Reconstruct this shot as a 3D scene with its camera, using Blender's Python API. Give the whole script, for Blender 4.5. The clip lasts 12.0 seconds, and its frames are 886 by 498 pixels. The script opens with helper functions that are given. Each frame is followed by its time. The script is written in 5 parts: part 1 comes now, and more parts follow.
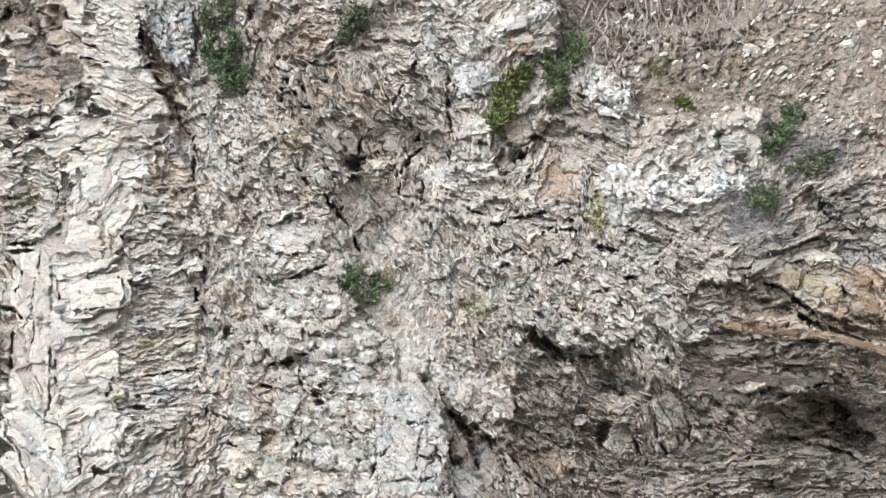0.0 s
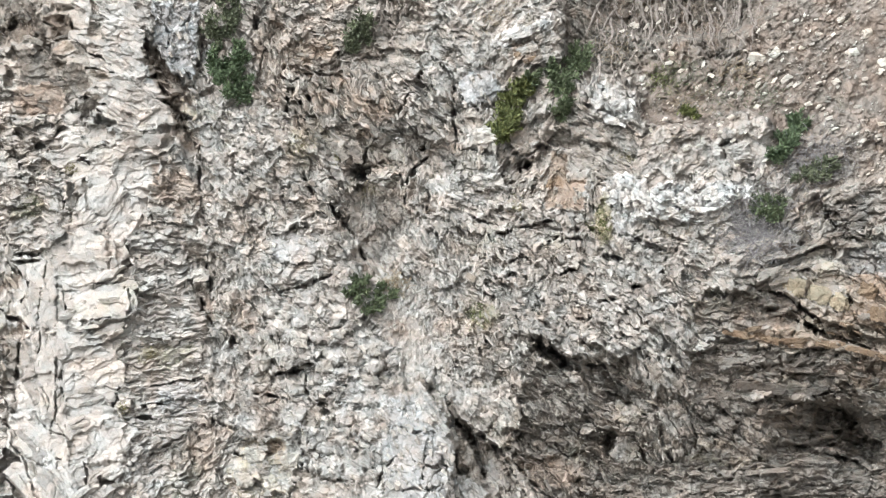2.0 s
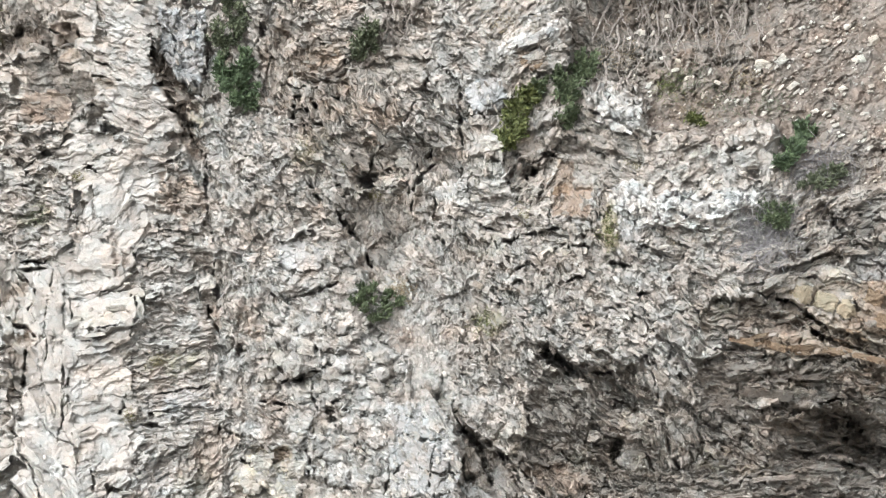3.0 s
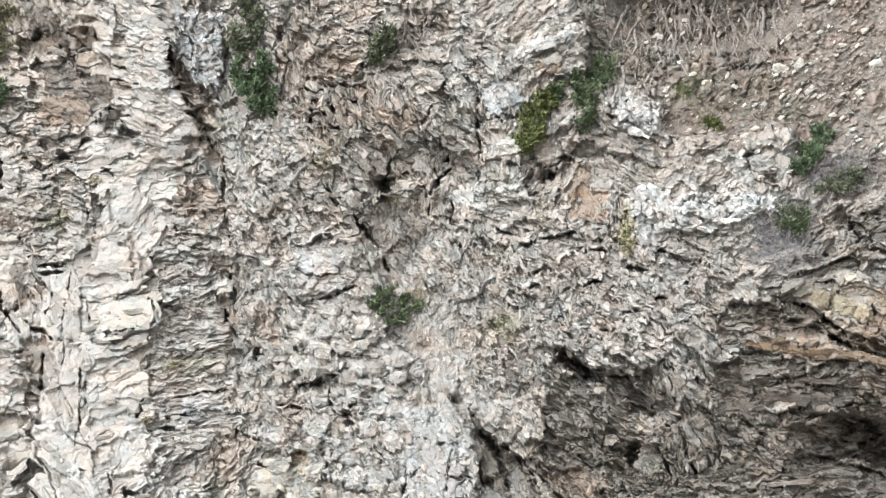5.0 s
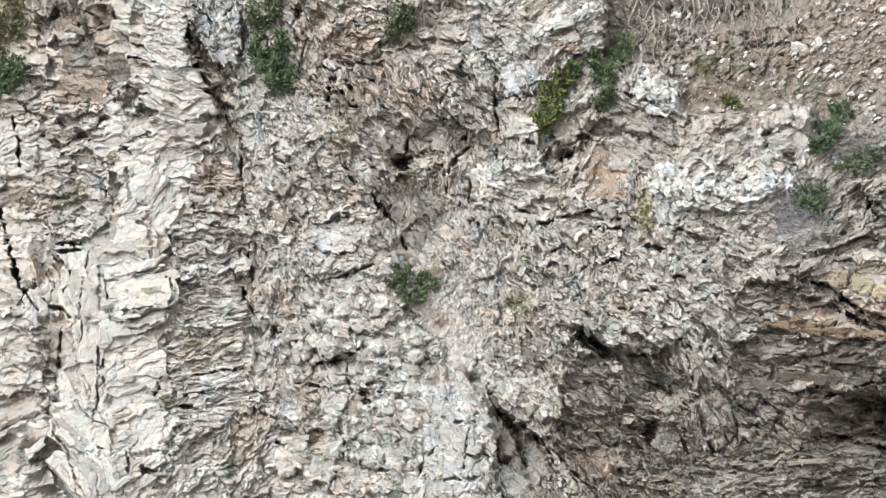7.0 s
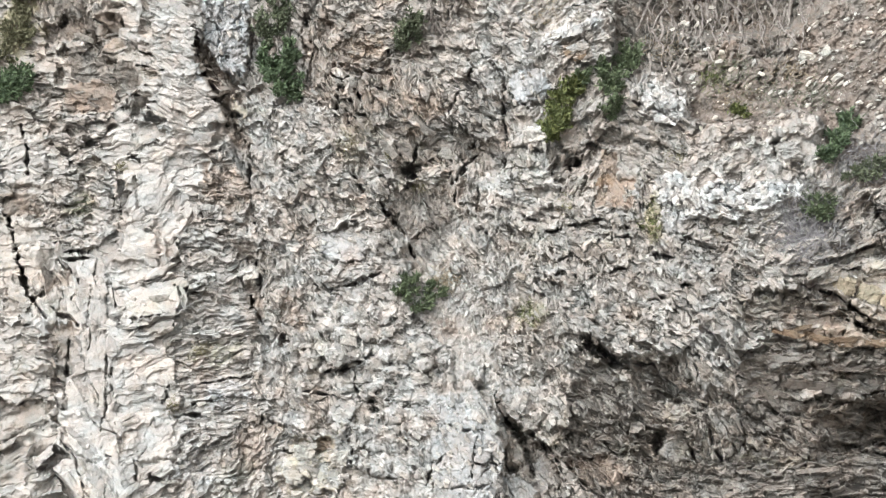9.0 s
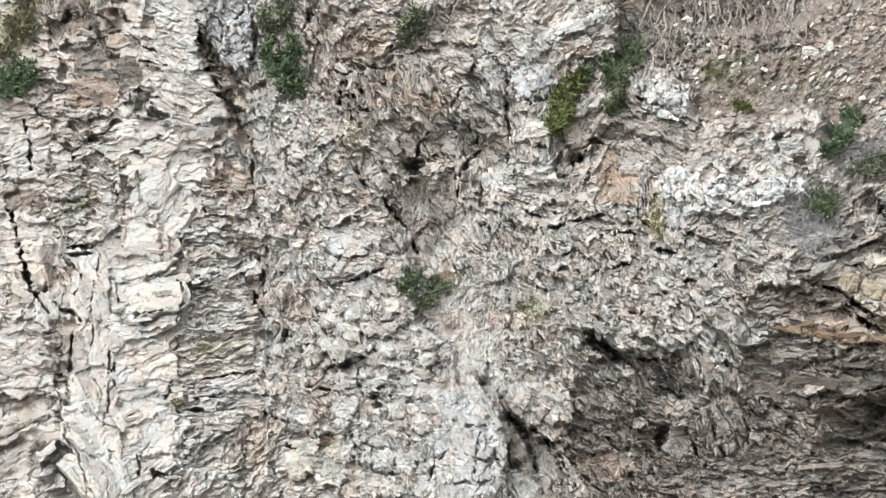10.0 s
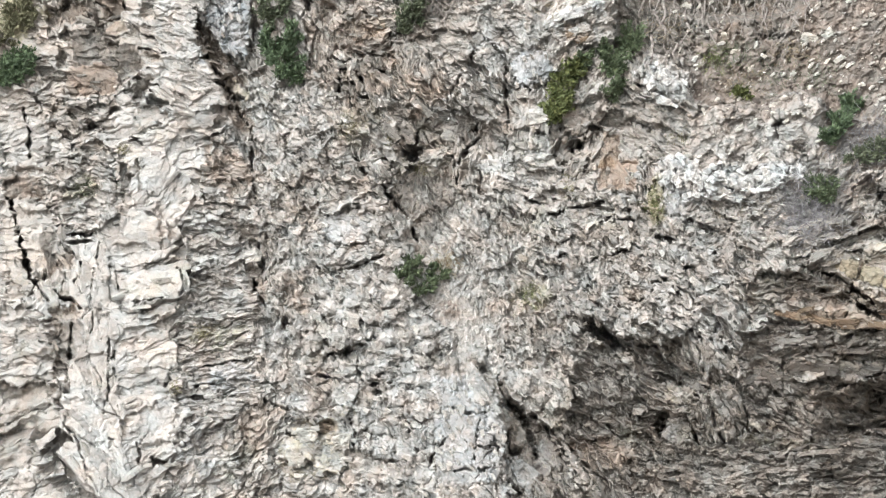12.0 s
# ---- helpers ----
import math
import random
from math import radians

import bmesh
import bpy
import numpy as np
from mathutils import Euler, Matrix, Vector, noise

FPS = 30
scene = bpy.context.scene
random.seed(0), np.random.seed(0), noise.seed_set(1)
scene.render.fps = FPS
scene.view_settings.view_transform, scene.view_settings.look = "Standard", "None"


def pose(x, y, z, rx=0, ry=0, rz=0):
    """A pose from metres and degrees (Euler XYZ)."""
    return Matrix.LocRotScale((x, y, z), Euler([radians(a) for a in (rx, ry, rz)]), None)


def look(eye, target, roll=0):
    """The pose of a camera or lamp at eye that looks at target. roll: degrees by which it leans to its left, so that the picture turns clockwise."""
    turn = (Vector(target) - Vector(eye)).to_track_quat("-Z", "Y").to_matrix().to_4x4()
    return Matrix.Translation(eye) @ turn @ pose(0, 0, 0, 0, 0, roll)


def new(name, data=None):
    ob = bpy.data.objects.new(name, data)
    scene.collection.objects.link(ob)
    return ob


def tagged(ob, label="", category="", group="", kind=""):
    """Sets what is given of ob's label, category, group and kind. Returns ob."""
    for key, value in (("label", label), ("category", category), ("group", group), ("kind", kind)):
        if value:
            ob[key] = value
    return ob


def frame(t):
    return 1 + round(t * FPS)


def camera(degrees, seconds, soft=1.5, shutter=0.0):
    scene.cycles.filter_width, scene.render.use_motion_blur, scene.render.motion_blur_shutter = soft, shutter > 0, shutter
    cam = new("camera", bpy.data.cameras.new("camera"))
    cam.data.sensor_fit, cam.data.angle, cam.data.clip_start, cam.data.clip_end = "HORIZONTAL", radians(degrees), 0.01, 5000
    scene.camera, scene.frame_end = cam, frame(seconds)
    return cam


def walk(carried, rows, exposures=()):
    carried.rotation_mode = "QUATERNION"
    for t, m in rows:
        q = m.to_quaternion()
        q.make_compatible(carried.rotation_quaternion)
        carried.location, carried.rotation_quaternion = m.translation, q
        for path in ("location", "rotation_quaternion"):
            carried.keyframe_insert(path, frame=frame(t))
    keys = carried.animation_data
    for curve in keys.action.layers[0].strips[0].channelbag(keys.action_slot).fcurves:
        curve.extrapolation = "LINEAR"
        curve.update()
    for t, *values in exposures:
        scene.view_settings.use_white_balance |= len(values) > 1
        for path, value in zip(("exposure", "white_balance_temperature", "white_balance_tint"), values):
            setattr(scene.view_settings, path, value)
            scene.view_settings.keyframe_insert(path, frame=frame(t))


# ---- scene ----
TILT, EYE, DIST = 7.0, 1.6, 60.0
cam = camera(14.9, 12.0, 1.25)
# seconds, yaw left, pitch up, roll right (degrees)
TURNS = [
    (0.0, 0.0000, -0.0000, 0.0000), (0.5, -0.0135, 0.1141, 0.0226), (1.0, -0.0005, 0.0470, 0.0453), (1.5, 0.0350, 0.1102, 0.0891),
    (2.0, 0.0986, 0.1572, 0.1448), (2.5, 0.1527, 0.2110, 0.2110), (3.0, 0.2099, 0.2828, 0.1967), (5.0, 0.4999, 0.3482, 0.1342),
    (5.5, 0.5872, 0.3018, 0.0917), (6.0, 0.6736, 0.2316, 0.1161), (6.5, 0.7242, 0.1269, 0.0831), (7.0, 0.8003, -0.0166, 0.0695),
    (9.0, 0.9382, 0.1264, 0.0222), (9.5, 0.9798, 0.1318, -0.0039), (10.0, 0.9881, 0.0489, -0.0015), (10.5, 0.9800, 0.1922, 0.0161),
    (11.0, 0.9701, 0.1740, 0.0678), (11.5, 0.9968, -0.0789, 0.0850), (12.0, 0.9785, -0.1696, 0.0945),
]
STAND = pose(0, -DIST * math.cos(radians(TILT)), EYE, TILT, 0, 0)
walk(cam, [(t, STAND @ pose(0, 0, 0, 90 + pitch, roll, yaw)) for t, yaw, pitch, roll in TURNS])

# ---- light: a bright overcast sky, its brightest part high on the left behind the viewer ----
SUN_EL, SUN_AZ = 30.0, 28.0
world = bpy.data.worlds.new("overcast")
scene.world = world
world.use_nodes = True
wt = world.node_tree
sky = wt.nodes.new("ShaderNodeTexSky")
sky.sky_type, sky.sun_disc = "NISHITA", False
sky.sun_elevation, sky.sun_rotation = radians(SUN_EL), radians(180 + SUN_AZ)
sky.air_density, sky.dust_density = 1.0, 4.0
veil = wt.nodes.new("ShaderNodeHueSaturation")
veil.inputs["Saturation"].default_value = 0.05
wt.links.new(sky.outputs[0], veil.inputs["Color"])
wt.links.new(veil.outputs[0], wt.nodes["Background"].inputs[0])
wt.nodes["Background"].inputs[1].default_value = 0.19
sun = new("sun", bpy.data.lights.new("sun", "SUN"))
sun.data.energy, sun.data.angle, sun.data.color = 0.8, radians(60), (1.0, 0.985, 0.96)
sa, se = radians(SUN_AZ), radians(SUN_EL)
sun.matrix_world = look((-30 * math.sin(sa), -30 * math.cos(sa), 30 * math.tan(se)), (0, 0, 0))
scene.view_settings.exposure = 0.83

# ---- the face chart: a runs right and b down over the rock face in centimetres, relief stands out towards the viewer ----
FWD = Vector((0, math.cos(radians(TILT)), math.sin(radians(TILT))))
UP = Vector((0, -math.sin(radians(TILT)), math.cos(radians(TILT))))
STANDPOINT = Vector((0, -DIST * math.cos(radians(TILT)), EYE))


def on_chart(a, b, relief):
    """World places of chart points; arrays in, an array of (n, 3) out. Relief runs along the camera's sight lines."""
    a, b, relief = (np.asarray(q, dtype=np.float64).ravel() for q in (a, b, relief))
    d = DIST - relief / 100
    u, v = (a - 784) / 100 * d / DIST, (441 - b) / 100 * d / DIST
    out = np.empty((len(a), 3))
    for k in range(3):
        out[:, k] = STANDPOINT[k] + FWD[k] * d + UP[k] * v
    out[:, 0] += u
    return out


def hash2(i, j, seed):
    h = (i.astype(np.int64) * 374761393 + j.astype(np.int64) * 668265263 + seed * 1274126177) & 0xFFFFFFFF
    h = ((h ^ (h >> 13)) * 1274126177) & 0xFFFFFFFF
    h = ((h ^ (h >> 16)) * 2246822519) & 0xFFFFFFFF
    return ((h ^ (h >> 15)) & 0xFFFFFF).astype(np.float32) / np.float32(0xFFFFFF)


def value_noise(x, y, seed):
    i, j = np.floor(x), np.floor(y)
    f, g = x - i, y - j
    f, g = f * f * (3 - 2 * f), g * g * (3 - 2 * g)
    p, q = hash2(i, j, seed), hash2(i + 1, j, seed)
    r, s = hash2(i, j + 1, seed), hash2(i + 1, j + 1, seed)
    return (p + (q - p) * f) * (1 - g) + (r + (s - r) * f) * g - 0.5


def fbm(x, y, seed, octaves=4):
    total, amp = 0, 1.0
    for k in range(octaves):
        total = total + amp * value_noise(x * 2 ** k + 17.3 * k, y * 2 ** k - 9.1 * k, seed + k)
        amp *= 0.5
    return total


def cells(x, y, seed):
    """Jointed blocks: distance to the nearest joint, the block's random numbers and the offset from its middle."""
    i, j = np.floor(x), np.floor(y)
    best = np.full(x.shape, 9.0, np.float32)
    second = best.copy()
    ci, cj, ox, oy = i.copy(), j.copy(), np.zeros_like(best), np.zeros_like(best)
    for di in (-1, 0, 1):
        for dj in (-1, 0, 1):
            a, b = i + di, j + dj
            dx = x - a - 0.08 - 0.84 * hash2(a, b, seed)
            dy = y - b - 0.08 - 0.84 * hash2(a, b, seed + 1)
            d = np.maximum(np.abs(dx), np.abs(dy)) * 0.5 + np.hypot(dx, dy) * 0.5
            near = d < best
            second = np.where(near, best, np.minimum(second, d))
            ci, cj = np.where(near, a, ci), np.where(near, b, cj)
            ox, oy = np.where(near, dx, ox), np.where(near, dy, oy)
            best = np.where(near, d, best)
    r = [hash2(ci, cj, seed + 2 + k) for k in range(4)]
    return second - best, r, ox, oy


def ramp(x, lo, hi):
    t = np.clip((x - lo) / (hi - lo), 0, 1)
    return t * t * (3 - 2 * t)


# ---- rock zones: bedding angle (degrees, positive dips to the right), block size, stretch along the bedding, relief ----
ZONES = []


def zone(a, b, angle, size, stretch, amp, body, reach=1.0, pale=0.4, ochre=0.0, shale_shade=0.0, earth=0.0, white=0.0, depth=0.0, fine=1.0):
    if body == "face":
        body = ("far" if a < 0 else "cleft" if a < 380 else "pale_slab" if a > 690 and b > 690 else "flaky" if b < 330 and a < 805
                else "blocky" if a < 690 else "outcrop" if b < 330 else "rubble")
    pale += {"blocky": 0.2, "rubble": 0.2, "cleft": 0.12, "flaky": 0.08}.get(body, 0.0)
    ZONES.append(dict(a=a, b=b, angle=angle, size=size, stretch=stretch, amp=amp, body=body, reach=reach,
                      mask=(pale, ochre, earth, white, shale_shade), depth=depth * (0.5 if body == "shale_shade" and depth < 0 else 1.0), fine=max(fine, 0.75)))


# far left
zone(-95, 40, 15, 26, 1.6, 9, "face", pale=0.35, ochre=0.25, depth=-40)
zone(-70, 260, -5, 26, 2.2, 9, "face", pale=0.55, depth=-30)
zone(-75, 450, -4, 30, 3.0, 6, "face", pale=0.7, ochre=0.3, depth=-25)
zone(-15, 480, 80, 30, 2, 6, "face", pale=0.1, depth=-35, reach=0.55, fine=0.6)
zone(-70, 640, -8, 30, 3.0, 6, "face", pale=0.6, depth=-20)
zone(-90, 760, -30, 60, 2.5, 7, "face", pale=0.2, depth=-45)
zone(-60, 900, -20, 45, 2, 9, "face", pale=0.6, depth=-10)
# pale buttress
zone(55, 110, 12, 20, 3.6, 9, "buttress", pale=-0.15, ochre=0.2, depth=-5)
zone(112, 60, 14, 34, 2.6, 8, "buttress", pale=0.35, ochre=0.2, depth=8)
zone(15, 190, 6, 20, 2.6, 10, "cleft", pale=0.3, ochre=0.1, depth=-10)
zone(30, 15, 55, 30, 2.5, 7, "face", pale=-0.1, depth=-30)
zone(185, 60, 16, 22, 3.6, 9, "buttress", pale=0.75, ochre=0.25, depth=30)
zone(220, 170, 20, 22, 3.6, 9, "buttress", pale=0.85, ochre=0.1, depth=40)
zone(150, 250, -12, 26, 2.8, 9, "buttress", pale=0.75, depth=30)
zone(45, 365, 5, 20, 2.2, 8, "cleft", pale=0.45, depth=-5)
zone(175, 350, -35, 40, 1.8, 7, "buttress", pale=0.9, depth=30)
zone(140, 430, -3, 75, 1.7, 6, "buttress", pale=0.85, depth=42, fine=0.3)
zone(35, 500, 70, 40, 2.0, 9, "buttress", pale=0.9, depth=18)
zone(150, 540, -6, 60, 2.2, 6, "buttress", pale=0.92, depth=38, fine=0.45)
zone(55, 640, 85, 50, 2.2, 8, "buttress", pale=0.92, depth=34, fine=0.35)
zone(165, 650, -10, 32, 3.4, 6, "buttress", pale=0.8, depth=28)
zone(60, 800, 60, 60, 2.0, 12, "buttress", pale=1.0, depth=45, fine=0.55)
zone(170, 790, -25, 42, 1.6, 10, "buttress", pale=0.95, white=0.1, depth=40)
# broken rock to the right of the buttress
zone(305, 120, 62, 20, 4.0, 6, "face", pale=0.0, ochre=0.08, depth=-30, reach=0.5)
zone(262, 225, 15, 32, 2.8, 6, "buttress", pale=0.95, depth=35)
zone(235, 290, -15, 30, 2.4, 7, "buttress", pale=0.85, depth=25)
zone(330, 190, 62, 22, 3.0, 8, "face", pale=0.7, depth=-10, reach=0.7)
zone(310, 60, 60, 22, 1.3, 8, "face", pale=0.6, white=0.25, depth=-25, reach=0.8)
zone(290, 300, 10, 20, 2.2, 8, "face", pale=0.5, depth=5)
zone(280, 430, 4, 18, 3.0, 8, "face", pale=0.6, depth=10)
zone(290, 530, 2, 14, 4.5, 7, "face", pale=0.6, depth=12)
zone(270, 620, -6, 12, 5.0, 6, "face", pale=0.5, ochre=0.1, depth=14)
zone(280, 700, -5, 11, 6.0, 6, "face", pale=0.7, white=0.15, depth=18)
zone(260, 840, -30, 26, 1.8, 8, "face", pale=0.75, white=0.12, depth=22)
zone(360, 800, -50, 26, 1.8, 9, "face", pale=0.35, depth=12)
zone(350, 260, 70, 24, 1.8, 9, "face", pale=0.75, depth=-8)
zone(350, 480, 85, 26, 1.6, 10, "face", pale=0.3, depth=-14, reach=0.7)
# middle
zone(440, 230, 35, 24, 1.4, 9, "face", pale=0.65, depth=0)
zone(420, 360, 40, 20, 1.6, 9, "face", pale=0.5, depth=4)
zone(510, 300, 35, 22, 2.0, 9, "face", pale=0.45, ochre=0.2, depth=4)
zone(420, 500, 60, 20, 1.6, 9, "face", pale=0.5, depth=2)
zone(510, 425, 20, 26, 1.4, 8, "face", pale=0.62, white=0.12, depth=10)
zone(470, 60, 65, 28, 1.7, 11, "face", pale=0.3, ochre=0.1, depth=-5)
zone(550, 60, 10, 24, 1.8, 10, "face", pale=0.15, ochre=0.22, depth=0)
zone(540, 150, 50, 22, 3.2, 11, "face", pale=0.25, ochre=0.25, depth=-2)
zone(640, 160, 55, 20, 3.6, 11, "face", pale=0.4, ochre=0.2, depth=8)
zone(735, 170, 50, 20, 3.4, 11, "face", pale=0.55, depth=8)
zone(680, 60, 20, 28, 1.8, 9, "face", pale=0.15, depth=-10)
zone(790, 70, 35, 26, 1.6, 9, "face", pale=0.6, depth=-5)
zone(640, 250, 30, 30, 2.4, 11, "face", pale=0.3, depth=-12)
zone(660, 380, 65, 18, 2.2, 6, "face", pale=0.25, depth=-38)
zone(740, 300, 75, 34, 2.2, 9, "face", pale=0.55, depth=-20)
zone(830, 330, 15, 30, 1.8, 9, "face", pale=0.75, depth=2)
zone(780, 420, 60, 18, 1.8, 7, "face", pale=0.55, depth=-12)
zone(900, 450, 50, 18, 1.7, 8, "face", pale=0.5, depth=0)
zone(1020, 470, 40, 18, 1.7, 8, "face", pale=0.48, depth=4)
zone(820, 510, 50, 18, 1.8, 7, "face", pale=0.5, depth=-4)
zone(540, 540, 30, 32, 1.2, 9, "face", pale=0.85, depth=14)
zone(450, 620, 60, 26, 1.4, 9, "face", pale=0.55, depth=6)
zone(550, 640, 15, 30, 1.3, 10, "face", pale=0.82, depth=16)
zone(640, 620, 20, 26, 1.2, 8, "face", pale=0.78, ochre=0.1, depth=8)
zone(712, 560, 80, 12, 1.8, 3, "face", pale=0.6, earth=0.35, depth=-14, fine=0.5)
zone(728, 640, 80, 14, 1.8, 3, "face", pale=0.7, earth=0.25, depth=-6, fine=0.5)
zone(470, 720, 40, 30, 1.6, 11, "face", pale=0.45, ochre=0.1, depth=10)
zone(455, 810, 10, 30, 1.3, 9, "face", pale=1.0, ochre=0.33, depth=18)
zone(570, 760, 45, 24, 1.5, 9, "face", pale=0.8, depth=14)
zone(640, 780, 40, 24, 1.4, 9, "face", pale=0.88, white=0.12, depth=20)
zone(735, 770, 55, 40, 1.6, 6, "face", pale=1.0, white=0.3, depth=40, fine=0.6)
zone(720, 870, 50, 36, 1.6, 7, "face", fine=0.6, pale=1.0, white=0.1, depth=40)
zone(560, 880, 40, 24, 1.5, 9, "face", pale=0.6, depth=18)
# upper right, rocks among the earth
zone(840, 150, 75, 36, 1.5, 7, "face", pale=0.6, white=0.1, depth=6, reach=0.8)
zone(920, 40, -30, 26, 1.6, 7, "face", pale=0.5, white=0.08, ochre=0.15, depth=0, reach=0.7)
zone(850, 230, 80, 30, 2.0, 9, "face", pale=0.7, ochre=0.12, depth=5)
zone(925, 190, -60, 30, 2.2, 9, "face", pale=0.45, depth=0)
zone(930, 280, -70, 26, 1.8, 10, "face", pale=0.25, depth=-18)
zone(990, 305, 80, 50, 2.4, 3, "face", pale=0.2, ochre=0.2, depth=0, reach=0.75, fine=0.4)
zone(1040, 230, 20, 24, 2.6, 9, "face", pale=0.4, ochre=0.25, depth=0)
zone(1070, 165, 60, 26, 1.7, 8, "face", pale=0.9, white=0.3, ochre=0.22, depth=14, reach=0.75)
zone(930, 390, 25, 24, 1.7, 8, "face", pale=0.5, depth=2)
zone(1050, 390, 60, 22, 1.6, 8, "face", pale=0.4, ochre=0.2, depth=4)
zone(1180, 260, -30, 26, 1.4, 6, "slope", pale=0.55, earth=0.4, depth=6)
zone(1300, 260, -40, 34, 1.2, 5, "slope", pale=0.6, earth=0.3, depth=12)
zone(1180, 130, -35, 16, 1.6, 2, "slope", pale=0.0, earth=1.0, shale_shade=0.2, depth=-50, reach=1.3)
zone(1100, 40, 80, 16, 1.6, 4, "slope", pale=-0.2, earth=0.2, shale_shade=1.3, depth=-75, reach=1.2)
zone(1260, 15, 80, 16, 1.6, 4, "slope", pale=-0.2, earth=0.2, shale_shade=1.3, depth=-85)
zone(1400, 90, -40, 14, 1.6, 3, "slope", pale=0.1, earth=1.0, depth=-75, reach=1.7)
zone(1560, 120, -40, 16, 1.6, 2, "slope", pale=0.2, earth=0.8, depth=-60, reach=1.5)
zone(1480, 260, -35, 18, 1.6, 5, "slope", pale=-0.1, earth=0.5, shale_shade=0.4, depth=-20)
zone(860, -30, -45, 18, 2.5, 4, "slope", pale=0.6, earth=0.4, depth=-40)
# white vein
zone(1110, 330, 70, 26, 1.5, 8, "vein", pale=0.8, white=0.8, depth=14, reach=0.55)
zone(1180, 345, 30, 22, 1.3, 9, "vein", pale=0.8, white=1.0, depth=18, reach=0.6)
zone(1250, 345, -20, 22, 1.3, 9, "vein", pale=0.8, white=1.0, depth=18, reach=0.55)
zone(1170, 395, 15, 26, 1.4, 9, "face", pale=0.7, ochre=0.15, depth=10)
zone(1260, 400, 5, 26, 1.4, 8, "face", pale=0.65, ochre=0.25, depth=10)
zone(1150, 460, 35, 26, 1.5, 9, "face", pale=0.6, depth=10)
# right: folded ledges
zone(1350, 340, -50, 24, 1.6, 7, "face", pale=0.35, earth=0.2, depth=0)
zone(1420, 400, -25, 26, 2.4, 9, "shale_shade", pale=0.35, shale_shade=0.3, depth=10)
zone(1500, 360, -15, 26, 2.6, 10, "shale_shade", pale=0.3, shale_shade=0.4, depth=5)
zone(1540, 430, 20, 30, 1.5, 8, "shale_shade", pale=0.45, white=0.1, shale_shade=0.4, depth=8)
zone(1330, 450, -22, 24, 3.0, 9, "shale_shade", pale=0.5, ochre=0.2, depth=22)
zone(1240, 470, 25, 24, 2.0, 9, "shale_shade", pale=0.55, ochre=0.2, depth=20)
zone(1430, 500, 15, 44, 1.8, 7, "shale_shade", pale=0.6, ochre=0.6, depth=8, reach=0.9)
zone(1545, 520, 20, 36, 1.6, 7, "shale_shade", pale=0.5, ochre=0.85, depth=8, reach=0.9)
zone(1270, 540, 12, 20, 2.2, 9, "shale_shade", pale=0.3, ochre=0.12, shale_shade=0.4, depth=-15)
zone(1380, 580, 10, 30, 4.0, 6, "shale_shade", pale=0.3, ochre=0.55, depth=-20, reach=0.6)
zone(1530, 600, 18, 26, 3.0, 8, "shale_shade", pale=0.2, ochre=0.55, shale_shade=0.5, depth=-40, reach=0.8)
# dark shale under the overhang; part of the gully's and caves' shade is in its amount
zone(830, 820, 55, 26, 2.6, 8, "shale_shade", pale=0.3, shale_shade=0.65, depth=-40)
zone(1080, 560, 35, 24, 1.8, 10, "shale_shade", pale=0.6, depth=18)
zone(1180, 590, 50, 26, 2.4, 10, "shale_shade", pale=0.65, depth=22)
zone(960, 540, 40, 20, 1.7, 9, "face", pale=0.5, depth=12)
zone(860, 640, 50, 18, 1.8, 8, "shale_shade", pale=0.45, shale_shade=0.3, depth=-2)
zone(850, 720, 50, 28, 2.2, 8, "shale_shade", pale=0.5, shale_shade=0.2, depth=12)
zone(960, 690, 35, 18, 2.4, 9, "shale_shade", pale=0.2, shale_shade=0.7, depth=-50)
zone(1080, 690, 32, 18, 2.8, 9, "shale_shade", pale=0.25, shale_shade=0.6, depth=-55)
zone(960, 770, 30, 20, 2.4, 9, "shale_shade", pale=0.2, shale_shade=0.75, depth=-60)
zone(1070, 790, 20, 22, 2.2, 10, "shale_shade", pale=0.1, shale_shade=0.9, depth=-85)
zone(950, 870, 55, 24, 2.6, 9, "shale_shade", pale=0.3, shale_shade=0.5, depth=-30)
zone(1060, 880, 20, 20, 1.6, 8, "shale_shade", pale=0.1, shale_shade=0.8, ochre=0.1, depth=-70)
zone(1160, 650, 60, 30, 2.6, 10, "shale_shade", pale=0.55, shale_shade=0.2, depth=0, reach=0.8)
zone(1190, 760, 70, 26, 2.6, 9, "shale_shade", pale=0.35, shale_shade=0.45, depth=-35, reach=0.8)
zone(1270, 650, 8, 28, 3.2, 9, "shale_shade", pale=0.25, shale_shade=0.7, depth=-55)
zone(1390, 650, 4, 26, 3.4, 9, "shale_shade", pale=0.15, shale_shade=0.85, depth=-85)
zone(1520, 670, 10, 26, 3.0, 9, "shale_shade", pale=0.12, shale_shade=0.8, ochre=0.2, depth=-110)
zone(1280, 750, 32, 26, 3.2, 9, "shale_shade", pale=0.2, shale_shade=0.8, depth=-80)
zone(1410, 740, 12, 24, 2.8, 10, "shale_shade", pale=0.05, shale_shade=0.9, ochre=0.15, depth=-130)
zone(1520, 760, 10, 26, 2.8, 10, "shale_shade", pale=0.05, shale_shade=1.0, depth=-230)
zone(1260, 830, 5, 20, 3.6, 9, "shale_shade", pale=0.25, ochre=0.15, shale_shade=0.6, depth=-70)
zone(1400, 830, 3, 18, 4.2, 9, "shale_shade", pale=0.25, shale_shade=0.75, depth=-95)
zone(1530, 850, 3, 20, 4.0, 9, "shale_shade", pale=0.1, shale_shade=0.95, depth=-150)
zone(1180, 880, 10, 20, 3.0, 9, "shale_shade", pale=0.2, shale_shade=0.6, ochre=0.15, depth=-60)

